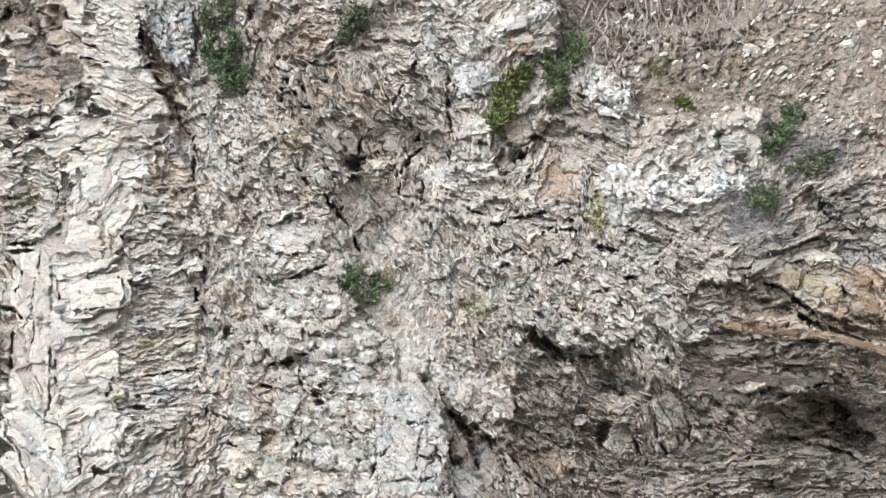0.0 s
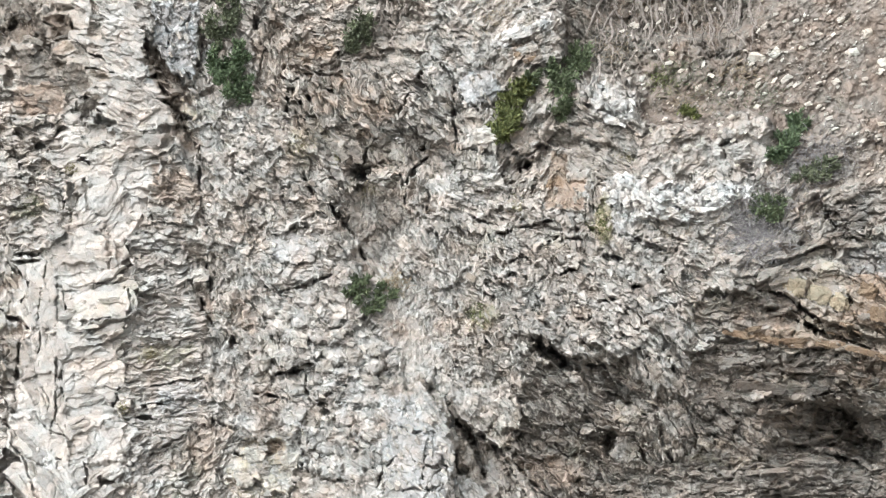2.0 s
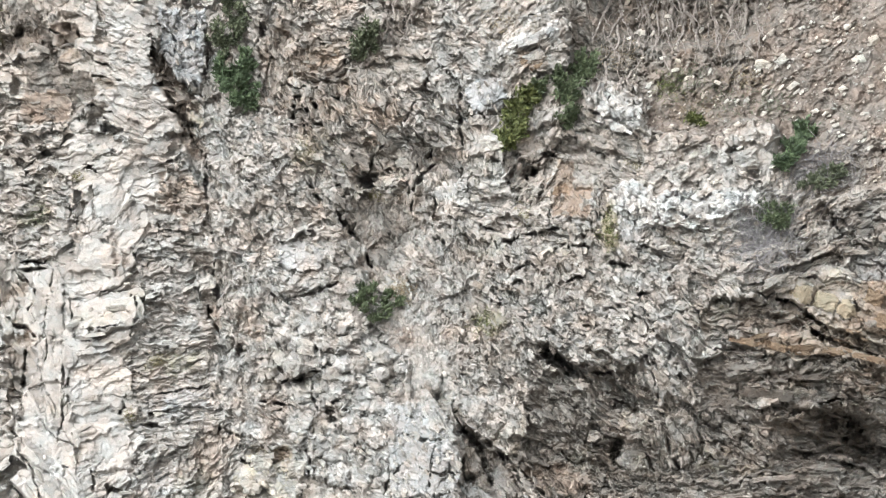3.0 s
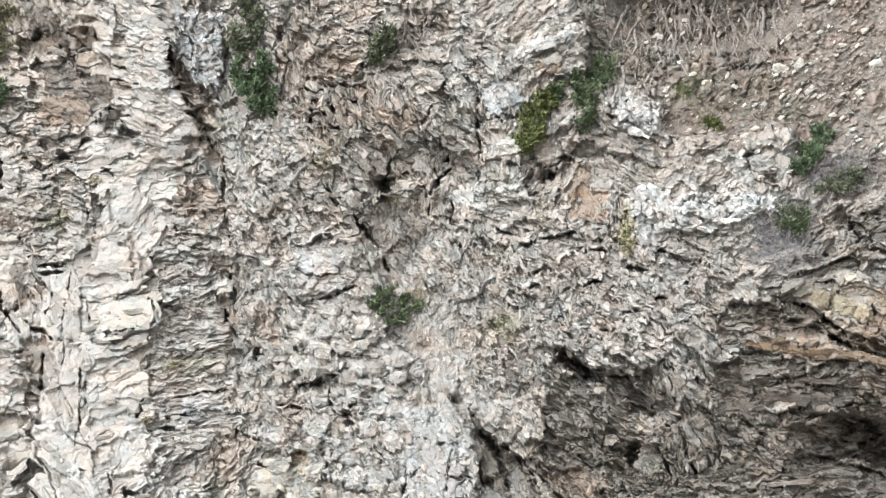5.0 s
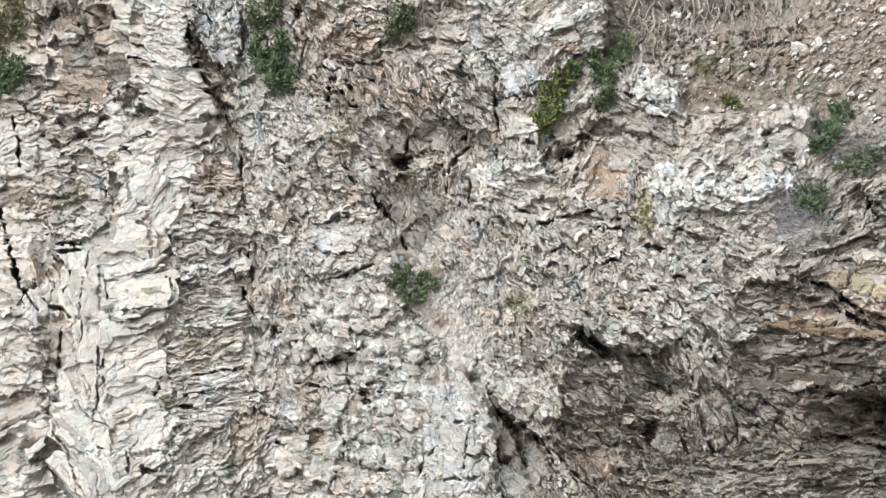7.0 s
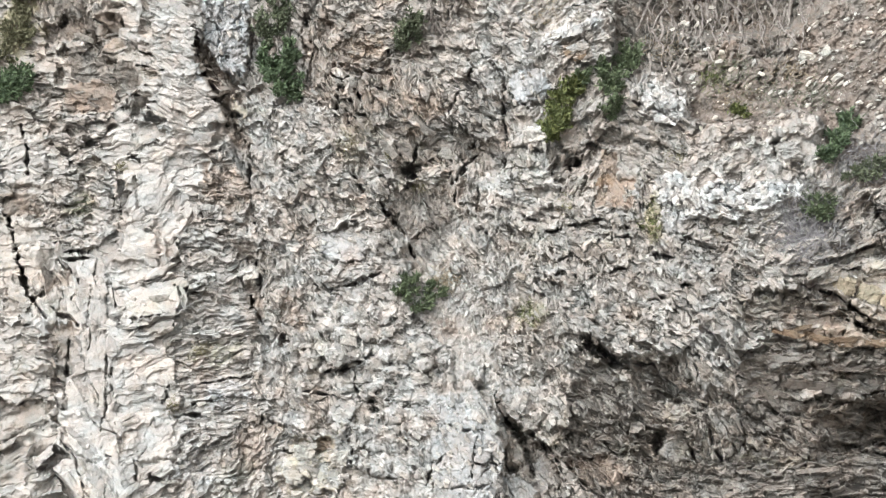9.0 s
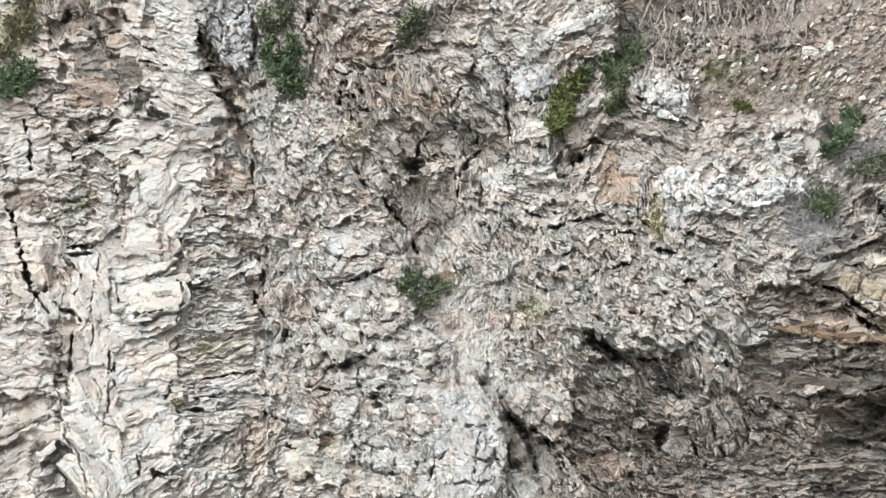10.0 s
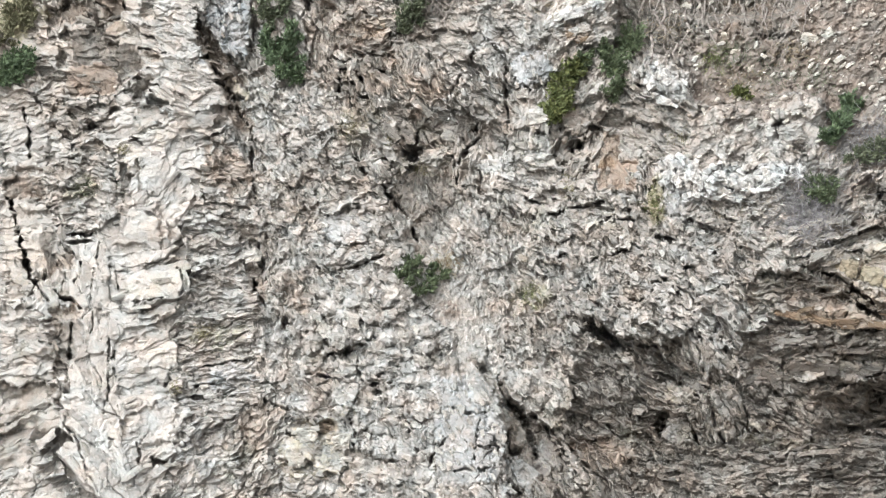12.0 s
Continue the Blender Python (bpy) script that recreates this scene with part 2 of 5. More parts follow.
# the fifth kind is dark rock and also shade painted in recesses
MASKS = ("pale", "ochre", "earth", "white", "shale_shade", "blue", "rust", "moss")


# ---- the language of the rock's forms ----
def window(A, B, a0, a1, b0, b1):
    """The part of a chart grid between two columns and two rows."""
    i = np.searchsorted(B[:, 0], (b0, b1))
    j = np.searchsorted(A[0], (a0, a1))
    return slice(i[0], i[1]), slice(j[0], j[1])


def chain(A, B, pts):
    """Distance from a chain of points, how far below it (to its right as it runs), and how far along it from 0 to 1."""
    best = np.full(A.shape, 1e4, np.float32)
    side, run = np.zeros_like(best), np.zeros_like(best)
    n = len(pts) - 1
    for k in range(n):
        (x0, y0), (x1, y1) = pts[k], pts[k + 1]
        long = math.hypot(x1 - x0, y1 - y0)
        t = ((A - x0) * (x1 - x0) + (B - y0) * (y1 - y0)) / long ** 2
        u = np.clip(t, 0, 1)
        d = np.hypot(A - x0 - u * (x1 - x0), B - y0 - u * (y1 - y0))
        near = d < best
        best = np.where(near, d, best)
        side = np.where(near, ((B - y0) * (x1 - x0) - (A - x0) * (y1 - y0)) / long, side)
        run = np.where(near, (k + t) / n, run)
    return best, side, run


class Face:
    """Relief and kinds of rock over a chart grid; each form works on its own window."""

    def __init__(self, A, B):
        self.A, self.B = A, B
        # coordinates whose lines break a little, as rock edges do
        self.ea = A + 7 * fbm(A / 26, B / 26, 41, 3) + 4 * fbm(A / 8, B / 8, 42, 2)
        self.eb = B + 7 * fbm(A / 26, B / 26, 43, 3) + 4 * fbm(A / 8, B / 8, 44, 2)
        self.w = np.zeros_like(A)
        self.mask = [np.zeros_like(A) for _ in MASKS]
        self.broken = self.base = self.w

    def cut(self, pts, margin):
        a, b = [p[0] for p in pts], [p[1] for p in pts]
        at = window(self.A, self.B, min(a) - margin, max(a) + margin, min(b) - margin, max(b) + margin)
        return at, self.ea[at], self.eb[at]

    def tint(self, at, amount, kinds):
        for n, name in enumerate(MASKS):
            m = self.mask[n][at]
            if name in kinds:
                m += amount * (kinds[name] - m)

    def crack(self, width, depth, *pts):
        """A gaping joint along a chain of points, narrow at both ends."""
        at, a, b = self.cut(pts, 25)
        a, b = 0.35 * self.A[at] + 0.65 * a, 0.35 * self.B[at] + 0.65 * b
        d, side, run = chain(a, b, pts)
        taper = 0.4 + 0.6 * np.sin(np.pi * np.clip(run, 0.05, 0.95))
        uneven = np.clip((1.0 if depth >= 44 else 0.75) + (0.8 if depth >= 44 else 2.0) * fbm(self.A[at] / 13, self.B[at] / 13, 96, 2), 0.05, 1.3)
        self.w[at] -= depth * uneven * (1 - ramp(d / (taper * (0.5 + 0.5 * uneven)), width * 0.35, width * 1.05))

    def lip(self, height, reach, *pts):
        """A ledge that juts out along a chain and shades what lies under it (to the right of the chain as it runs)."""
        at, a, b = self.cut(pts, reach + 25)
        d, side, run = chain(a, b, pts)
        ends = ramp(run, -0.02, 0.1) * (1 - ramp(run, 0.9, 1.02))
        firm = height >= 40
        height = height * (1.0 if firm else 0.5 if height < 22 else 0.72)
        ends = ends * np.clip((0.95 if firm else 0.6) + (0.6 if firm else 1.7) * fbm(self.A[at] / 17, self.B[at] / 17, 95, 2), 0, 1.25)
        self.w[at] += ends * height * (0.45 * (1 - ramp(-side, 3, 0.5 * reach)) * (side <= 0) - ramp(side, -1, 2) * (1 - ramp(side, 0.3 * reach, reach)))

    def hollow(self, a, b, ra, rb, angle, depth, soft=0.22):
        m = max(ra, rb) * 1.4
        at, x, y = self.cut(((a - m, b - m), (a + m, b + m)), 12)
        c, s = math.cos(radians(angle)), math.sin(radians(angle))
        x, y = x - a, y - b
        self.w[at] -= depth * (1 - ramp(np.hypot((x * c + y * s) / ra, (y * c - x * s) / rb), 1 - soft, 1 + soft))

    def stain(self, a, b, ra, rb, angle, amount, **kinds):
        """A patch of one kind of rock, a stain or painted shade, with a ragged edge."""
        m = max(ra, rb) * 1.5
        at, x, y = self.cut(((a - m, b - m), (a + m, b + m)), 12)
        c, s = math.cos(radians(angle)), math.sin(radians(angle))
        ragged = 0.9 * fbm(self.A[at] / 22, self.B[at] / 22, 91, 3)
        x, y = x - a, y - b
        self.tint(at, amount * (1 - ramp(np.hypot((x * c + y * s) / ra, (y * c - x * s) / rb) + ragged, 0.6, 1.15)), kinds)

    def plate(self, a, b, wide, high, angle, relief, keep, tilt=0.0, side=0.0, round_=0.0, **kinds):
        """A joint face or block that broke clean: its own relief, tilt (its foot juts out) and side turn."""
        m = 0.5 * math.hypot(wide, high)
        at, x, y = self.cut(((a - m, b - m), (a + m, b + m)), 12)
        c, s = math.cos(radians(angle)), math.sin(radians(angle))
        x, y = x - a, y - b
        x, y = (x * c + y * s) / (0.5 * wide), (y * c - x * s) / (0.5 * high)
        far = np.maximum(np.abs(x), np.abs(y)) * (1 - round_) + np.hypot(x, y) * round_
        soft = 6.0 / min(wide, high)
        where = 1 - ramp(far, 1 - soft, 1 + soft)
        form = 0.55 * self.base[at] + 0.55 * relief + max(0.3, keep) * self.broken[at] + tilt * y + side * x - 0.3 * round_ * abs(relief) * far ** 2
        self.w[at] = self.w[at] * (1 - where) + where * form
        for n, name in enumerate(MASKS):
            mk = self.mask[n][at]
            mk += where * (kinds.get(name, 0.0) - mk)
        # the shadow joint at its foot
        self.w[at] -= 9 * (1 - ramp(np.abs(far - 1 - 1.2 * soft), 0, soft)) * ramp(y, -0.3, 0.6)

    def band(self, thick, amount, *pts, relief=0.0, **kinds):
        """A bed of one kind along a chain, as thick as given."""
        at, a, b = self.cut(pts, thick + 25)
        d, side, run = chain(a, b, pts)
        where = 1 - ramp(d, 0.5 * thick - 3, 0.5 * thick + 3)
        self.w[at] += relief * where
        self.tint(at, amount * where, kinds)


def zone_window(A, B, z):
    r = 300 * max(1.0, z["reach"])
    return window(A, B, z["a"] - r, z["a"] + r, z["b"] - r, z["b"] + r)


SWING = {"buttress": 15, "shale_shade": 13, "slope": 10, "cleft": 16, "far": 10}
LEVELS = ((2.5, 1.25), (1.0, 1.0), (0.48, 0.8), (0.23, 0.5))


def bed_blocks(F, wa, wb):
    """Jointed blocks of four sizes in each zone, along its own bedding; every large block is swung a little."""
    A, B = F.A, F.B
    nearest = np.full(A.shape, 1e9, np.float32)
    which = np.zeros(A.shape, np.int16)
    for k, z in enumerate(ZONES):
        at = zone_window(A, B, z)
        d = np.hypot(wa[at] - z["a"], wb[at] - z["b"]) / z["reach"]
        win = d < nearest[at]
        which[at][win] = k
        nearest[at][win] = d[win]
    rand = np.full(A.shape, 0.5, np.float32)
    rand2 = rand.copy()
    off_a, off_b = np.zeros_like(A), np.zeros_like(A)
    wob_a = A + 12 * fbm(A / 30, B / 30, 51, 3)
    wob_b = B + 12 * fbm(A / 30, B / 30, 52, 3)
    fine_a, fine_b = 5 * fbm(A / 11, B / 11, 53, 2), 5 * fbm(A / 11, B / 11, 54, 2)
    for k, z in enumerate(ZONES):
        at = zone_window(A, B, z)
        sel = which[at] == k
        if not sel.any():
            continue
        x, y = wob_a[at][sel] - z["a"], wob_b[at][sel] - z["b"]
        fa, fb = fine_a[at][sel], fine_b[at][sel]
        slab = z["body"] in ("buttress", "far")
        firm = 1 - 0.9 * z["mask"][2]
        gape = (1 + 1.2 * z["mask"][4]) * firm * (0.42 if slab else 0.6 if z["body"] in ("blocky", "pale_slab") else 0.9 if z["body"] == "shale_shade" else 0.74)
        add = np.zeros(x.shape, np.float32)
        t = np.full(x.shape, radians(z["angle"]), np.float32)
        for level, (scale, gain) in enumerate(LEVELS):
            c, s = np.cos(t), np.sin(t)
            along, through_bed = x * c + y * s, -x * s + y * c
            if level > 1:
                along, through_bed = along + fa, through_bed + fb * (0.5 if slab else 1.0)
            size = z["size"] * scale
            stretch = 1 + (z["stretch"] - 1) * (0.7, 1.0, 1.0, 0.8)[level]
            if slab:
                stretch *= (1.0, 1.2, 1.5, 1.6)[level]
            gap, r, ox, oy = cells(along / (size * stretch), through_bed / size, 100 + 13 * k + 5 * level)
            if level == 0:
                t = t + radians(SWING.get(z["body"], 26)) * 2 * (r[1] - 0.5)
            if level > 1:
                gain *= z["fine"]
            amp = z["amp"] * gain * {"buttress": 0.34, "far": 0.5, "shale_shade": 1.15, "blocky": 0.85, "pale_slab": 0.8}.get(z["body"], 1.0)
            add += amp * ((r[0] - 0.5) * 1.9 + (r[1] - 0.5) * 1.5 * ox + ((r[2] - 0.5) * 1.5 + 0.5) * oy)
            under = ramp(oy, -0.25, 0.3) * 0.75 + 0.25
            if slab:
                under = under * ramp(np.abs(oy) - 0.8 * np.abs(ox), -0.15, 0.2)
            joint = 1 - ramp(gap, 0.0, (0.04, 0.09, 0.13, 0.2)[level] * (0.6 + 0.4 * gape))
            add -= size * (0.2, 0.34, 0.5, 0.55)[level] * joint * ramp(r[3], 0.2, 0.8) * under * gape * (z["fine"] if level > 1 else 1.0)
            if level == 2:
                rand[at][sel] = r[3]
            if level == 1:
                rand2[at][sel] = r[2]
            if level in (1, 2):
                part_of = 0.45 if level == 1 else 0.55
                da, db = ox * size * stretch, oy * size
                pa, pb = off_a[at], off_b[at]
                pa[sel] += part_of * (da * c - db * s)
                pb[sel] += part_of * (da * s + db * c)
        F.w[at][sel] = add
    return rand, rand2, which, off_a, off_b


def relief_of(A, B):
    """Relief (cm), kinds of rock and marks at chart points."""
    A, B = A.astype(np.float32), B.astype(np.float32)
    F = Face(A, B)
    inner_a, inner_b = np.clip(A, -150, 1630), np.clip(B, -80, 940)
    wa = inner_a + 26 * fbm(A / 70, B / 70, 11) + 9 * fbm(A / 18, B / 18, 12, 2)
    wb = inner_b + 26 * fbm(A / 70, B / 70, 21) + 9 * fbm(A / 18, B / 18, 22, 2)
    rand, rand2, which, off_a, off_b = bed_blocks(F, wa, wb)
    w, mask = F.w, F.mask
    F.broken = w.copy()
    # kinds of rock change from block to block
    za, zb = wa - off_a, wb - off_b
    total = np.full(A.shape, 1e-9, np.float32)
    depth = np.zeros_like(A)
    for z in ZONES:
        at = zone_window(A, B, z)
        g = (20 / (np.hypot(za[at] - z["a"], zb[at] - z["b"]) / z["reach"] + 8)) ** 7
        total[at] += g
        depth[at] += g * z["depth"]
        for m, value in zip(mask, z["mask"]):
            if value:
                m[at] += g * value
    depth /= total
    for m in mask:
        m /= total
    F.base = depth + 22 * fbm(A / 260, B / 260, 31, 2) + 12 * fbm(wa / 80, wb / 80, 32, 3)
    w += F.base
    # broken rock's edges follow the blocks part of the way
    F.ea -= 0.3 * off_a
    F.eb -= 0.3 * off_b
    top_left(F)
    buttress_slabs(F)
    cleft_and_beds(F)
    middle(F)
    lower_middle(F)
    outcrops(F)
    rubble_gaps(F)
    folds(F)
    overhang(F)
    caves(F)
    far_left(F)
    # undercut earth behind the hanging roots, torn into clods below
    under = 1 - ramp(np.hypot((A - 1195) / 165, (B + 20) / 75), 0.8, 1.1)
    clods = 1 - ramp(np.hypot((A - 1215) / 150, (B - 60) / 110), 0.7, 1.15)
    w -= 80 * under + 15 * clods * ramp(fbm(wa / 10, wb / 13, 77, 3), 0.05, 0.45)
    w += 2.6 * fbm(A / 7, B / 7, 61, 3) + 7 * mask[2] * fbm(wa / 16, wb / 16, 62, 3)
    return w, mask, rand, rand2, which


def top_left(F):
    """Brown undercut faces, their shade partly painted in, and thin grey beds over the buttress."""
    F.plate(66, 98, 90, 70, -14, -24, 0.5, tilt=-14, pale=-0.2, earth=0.2, shale_shade=1.0)
    F.plate(58, 156, 84, 56, -8, -10, 0.5, tilt=-8, pale=0.0, shale_shade=0.65, rust=1.0)
    F.plate(122, 125, 40, 56, -14, -16, 0.5, tilt=-14, side=-6, pale=-0.2, earth=0.2, shale_shade=0.95)
    # dark tint paints the overhang's shade over these brown faces
    F.plate(50, 34, 28, 96, -18, -50, 0.3, tilt=-26, side=-12, pale=-0.1, shale_shade=1.0, rust=0.4)
    F.plate(92, 30, 46, 50, -10, -24, 0.15, tilt=-26, side=-4, pale=0.0, ochre=0.12, shale_shade=0.85, rust=0.6)
    F.plate(106, 62, 40, 28, 8, -8, 0.3, tilt=-8, pale=0.1, shale_shade=0.3, rust=0.9)
    F.plate(18, 14, 42, 84, -10, -40, 0.5, tilt=-20, pale=-0.2, shale_shade=1.1)
    F.lip(26, 26, (60, 2), (84, 6), (114, 14))
    F.crack(4, 34, (113, 12), (118, 34), (122, 52))
    F.lip(24, 24, (58, 68), (80, 80), (104, 96))
    F.crack(3, 18, (20, 72), (34, 84))
    for b in (62, 74, 88, 104, 118, 132):
        F.lip(7, 9, (4, b), (50, b - 4), (94, b + 4))
    for b in (176, 192, 214, 236):
        F.lip(10, 12, (2, b), (40, b + 5), (96, b + 2))
    F.hollow(12, 24, 10, 15, -20, 36)
    F.hollow(15, 80, 12, 9, 0, 34)
    F.hollow(4, 118, 7, 16, 0, 30)
    F.hollow(28, 214, 12, 8, 10, 28)
    F.hollow(96, 214, 12, 5, 0, 30)
    F.hollow(60, 238, 16, 5, 10, 30)


def buttress_slabs(F):
    """The pale buttress: gently dipping beds above, clean joint slabs below."""
    edge = ((225, -60), (236, 0), (246, 60), (265, 120), (288, 175), (302, 215))
    F.band(34, 0.8, *[(a - 18, b) for a, b in edge], relief=8, pale=0.92, shale_shade=0.0)
    # thin open beds, dipping right
    for a, b, long, fall in ((150, 22, 40, 6), (205, 26, 40, 8), (150, 44, 60, 5), (208, 48, 50, 10), (150, 62, 52, 3), (205, 72, 46, 12), (158, 84, 54, 20), (214, 96, 40, 6), (168, 106, 44, 12),
                             (228, 118, 40, 10), (172, 132, 46, 20), (236, 140, 36, 12), (228, 160, 46, 22), (262, 158, 20, 8), (236, 186, 60, 4), (232, 208, 70, 2), (214, 228, 60, 0), (252, 244, 50, -4)):
        F.lip(11, 12, (a - long / 2, b - fall / 2), (a, b + 1), (a + long / 2, b + fall / 2))
    F.stain(168, 114, 30, 12, 18, 0.9, ochre=0.55, pale=0.4)
    F.stain(120, 84, 26, 8, 14, 0.7, ochre=0.4)
    F.crack(3.2, 26, (138, 76), (165, 84), (186, 98))
    F.crack(3.2, 28, (142, 103), (170, 106), (194, 112))
    F.crack(3, 22, (128, 62), (172, 64))
    # grey joint face, its shade painted in with the dark tint
    F.plate(152, 172, 24, 46, 18, -20, 0.1, tilt=-20, side=-8, pale=0.0, shale_shade=0.9)
    F.plate(154, 195, 44, 8, -4, 26, 0.2, pale=0.9)
    F.hollow(182, 198, 18, 8, 18, 46)
    F.plate(166, 222, 56, 36, 18, 6, 0.2, tilt=10, round_=0.6, pale=0.55)
    F.hollow(178, 236, 4, 4, 0, 16)
    F.crack(3, 20, (125, 255), (138, 262), (148, 272))
    F.hollow(134, 258, 10, 5, 25, 22)
    # joint slabs
    F.plate(170, 330, 40, 56, 30, 26, 0.2, round_=0.5, pale=0.95)
    F.plate(132, 416, 74, 74, -2, 40, 0.12, tilt=-3, pale=0.9)
    F.plate(120, 474, 76, 44, 4, 24, 0.2, pale=0.6, shale_shade=0.1)
    F.lip(10, 12, (86, 455), (120, 452), (155, 458))
    F.lip(10, 12, (86, 470), (120, 466), (150, 466))
    F.lip(10, 12, (84, 482), (120, 480), (150, 484))
    F.plate(158, 526, 98, 62, -10, 44, 0.16, tilt=6, pale=0.97, white=0.08)
    F.lip(12, 22, (112, 508), (150, 492), (206, 488))
    F.lip(15, 26, (140, 578), (180, 576), (206, 562))
    F.crack(3.4, 16, (206, 490), (212, 530), (204, 566))
    F.hollow(136, 553, 14, 5, 5, 20)
    F.hollow(168, 548, 16, 4, -5, 20)
    F.plate(76, 470, 36, 200, 4, 26, 0.9, pale=0.75)
    F.plate(38, 510, 44, 90, 12, 14, 0.4, pale=0.85)
    F.plate(52, 650, 70, 150, 4, 26, 0.9, pale=0.78)
    F.crack(2.6, 16, (68, 440), (62, 500), (57, 560), (55, 600))
    F.crack(3.2, 22, (20, 462), (36, 476), (40, 492), (26, 520))
    F.crack(3, 20, (98, 290), (100, 350))
    F.crack(3.8, 22, (88, 600), (90, 640), (94, 676), (86, 690), (88, 710), (72, 752))
    F.crack(3, 20, (96, 652), (98, 680), (92, 686))
    F.crack(3.4, 26, (74, 780), (86, 792), (96, 792))
    F.lip(10, 18, (100, 716), (122, 700), (148, 702))
    F.lip(15, 24, (98, 782), (124, 752), (164, 734))
    F.lip(9, 14, (104, 660), (150, 650), (196, 640))
    F.lip(8, 12, (100, 604), (140, 600), (190, 606))
    F.lip(10, 12, (110, 624), (150, 614), (176, 612))
    F.lip(8, 12, (150, 695), (172, 692), (194, 696))
    F.plate(176, 772, 56, 60, -10, 44, 0.22, tilt=6, pale=0.97, white=0.15)
    F.plate(60, 770, 70, 50, 30, 40, 0.3, pale=0.9)
    F.hollow(172, 837, 11, 6, 15, 44)
    F.stain(170, 830, 40, 20, 10, 0.6, pale=0.3, shale_shade=0.3)
    F.crack(3, 20, (8, 770), (30, 795), (36, 818))
    F.crack(3, 18, (140, 800), (142, 840), (134, 880))
    F.crack(2.6, 16, (30, 810), (52, 850), (66, 880))


def cleft_and_beds(F):
    """The brown cleft beside the buttress, blue-grey rock above it, thin beds below."""
    F.plate(298, 58, 84, 150, 4, 16, 0.7, pale=1.1, blue=0.9, white=0.15)
    for pts in (((250, 30), (262, 60), (285, 66)), ((276, 20), (290, 40), (285, 70)), ((312, 30), (330, 12)), ((318, 50), (338, 62)), ((290, 84), (312, 90), (330, 80)), ((316, 100), (330, 130), (350, 152)), ((340, 10), (346, 60), (342, 110))):
        F.crack(3.2, 15, *pts)
    # brown side face turned from the light; its shade is partly painted
    F.plate(276, 108, 26, 76, -32, -24, 0.3, side=-18, pale=0.0, shale_shade=0.75, rust=0.6)
    F.plate(304, 150, 28, 64, -28, -30, 0.4, side=-16, pale=0.0, shale_shade=0.7, rust=0.6)
    F.band(30, 0.95, (252, 74), (272, 112), (290, 150), (304, 190), (322, 226), (334, 240), relief=-8, pale=0.05, rust=0.5, shale_shade=0.55, blue=0.0)
    F.band(20, 0.7, (262, 100), (285, 118), (304, 130), (322, 136), relief=-10, pale=0.05, shale_shade=0.6, blue=0.0)
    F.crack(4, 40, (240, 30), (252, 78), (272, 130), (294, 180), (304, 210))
    F.crack(4, 36, (300, 110), (314, 128), (344, 152))
    F.crack(4, 34, (306, 178), (318, 208), (334, 240))
    F.plate(324, 176, 34, 14, 25, 10, 0.3, pale=0.6, ochre=0.3, moss=0.5)
    F.lip(16, 12, (308, 186), (326, 190), (340, 184))
    F.stain(305, 320, 48, 46, 0, 0.8, rust=0.8, pale=0.2)
    F.crack(4.4, 38, (340, 236), (344, 300), (346, 350), (352, 400))
    F.lip(18, 16, (262, 338), (296, 336), (330, 340))
    F.lip(20, 18, (272, 372), (310, 376), (350, 392))
    # brown recessed faces from here down carry painted shade
    F.plate(334, 428, 38, 32, 8, -16, 0.1, tilt=-16, pale=0.0, shale_shade=0.85)
    F.lip(24, 16, (306, 406), (330, 408), (354, 420))
    F.plate(345, 474, 24, 32, -15, 14, 0.12, tilt=6, pale=0.75)
    F.crack(6, 44, (354, 452), (360, 478), (362, 500))
    F.plate(350, 500, 26, 18, 10, -30, 0.1, pale=0.0, shale_shade=0.8)
    F.plate(356, 532, 20, 42, -12, -10, 0.15, pale=0.1, rust=0.5, shale_shade=0.45)
    F.crack(5, 42, (344, 512), (352, 536), (366, 562))
    F.hollow(404, 590, 6, 13, 0, 45)
    F.lip(24, 15, (222, 500), (240, 502), (254, 504))
    F.stain(290, 610, 76, 24, -4, 0.7, moss=0.7)
    for n, (a, b, long, rise) in enumerate(((290, 506, 110, 2), (280, 522, 90, 0), (300, 536, 90, -2), (296, 549, 120, 4), (292, 562, 120, 2), (280, 576, 110, 4), (300, 592, 120, 4), (290, 606, 110, 8), (280, 622, 90, 8),
                                            (300, 638, 120, 10), (250, 654, 70, 4), (300, 676, 100, 2), (304, 686, 90, -2), (302, 696, 90, 2), (300, 707, 90, 0), (306, 716, 80, -6), (300, 728, 80, -4))):
        F.lip(14, 9, (a - long / 2, b + rise / 2), (a - long / 6, b + 3 * (n % 3) - 3), (a + long / 6, b + 3 * (n % 2)), (a + long / 2, b - rise / 2))
    F.crack(3.2, 30, (244, 668), (290, 662), (346, 652))
    F.crack(4.6, 36, (212, 727), (240, 722), (266, 724))
    F.crack(3.4, 26, (214, 706), (250, 700), (284, 699))
    F.crack(4, 30, (196, 670), (200, 690), (198, 700))
    F.stain(310, 692, 44, 32, 0, 0.8, blue=0.9, pale=0.75)
    F.lip(20, 16, (250, 790), (266, 770), (300, 756))
    F.stain(365, 770, 40, 46, 0, 0.8, rust=0.8, pale=0.2)
    F.crack(5, 34, (352, 724), (376, 730), (402, 742))
    F.stain(240, 830, 60, 46, 0, 0.5, blue=0.6)


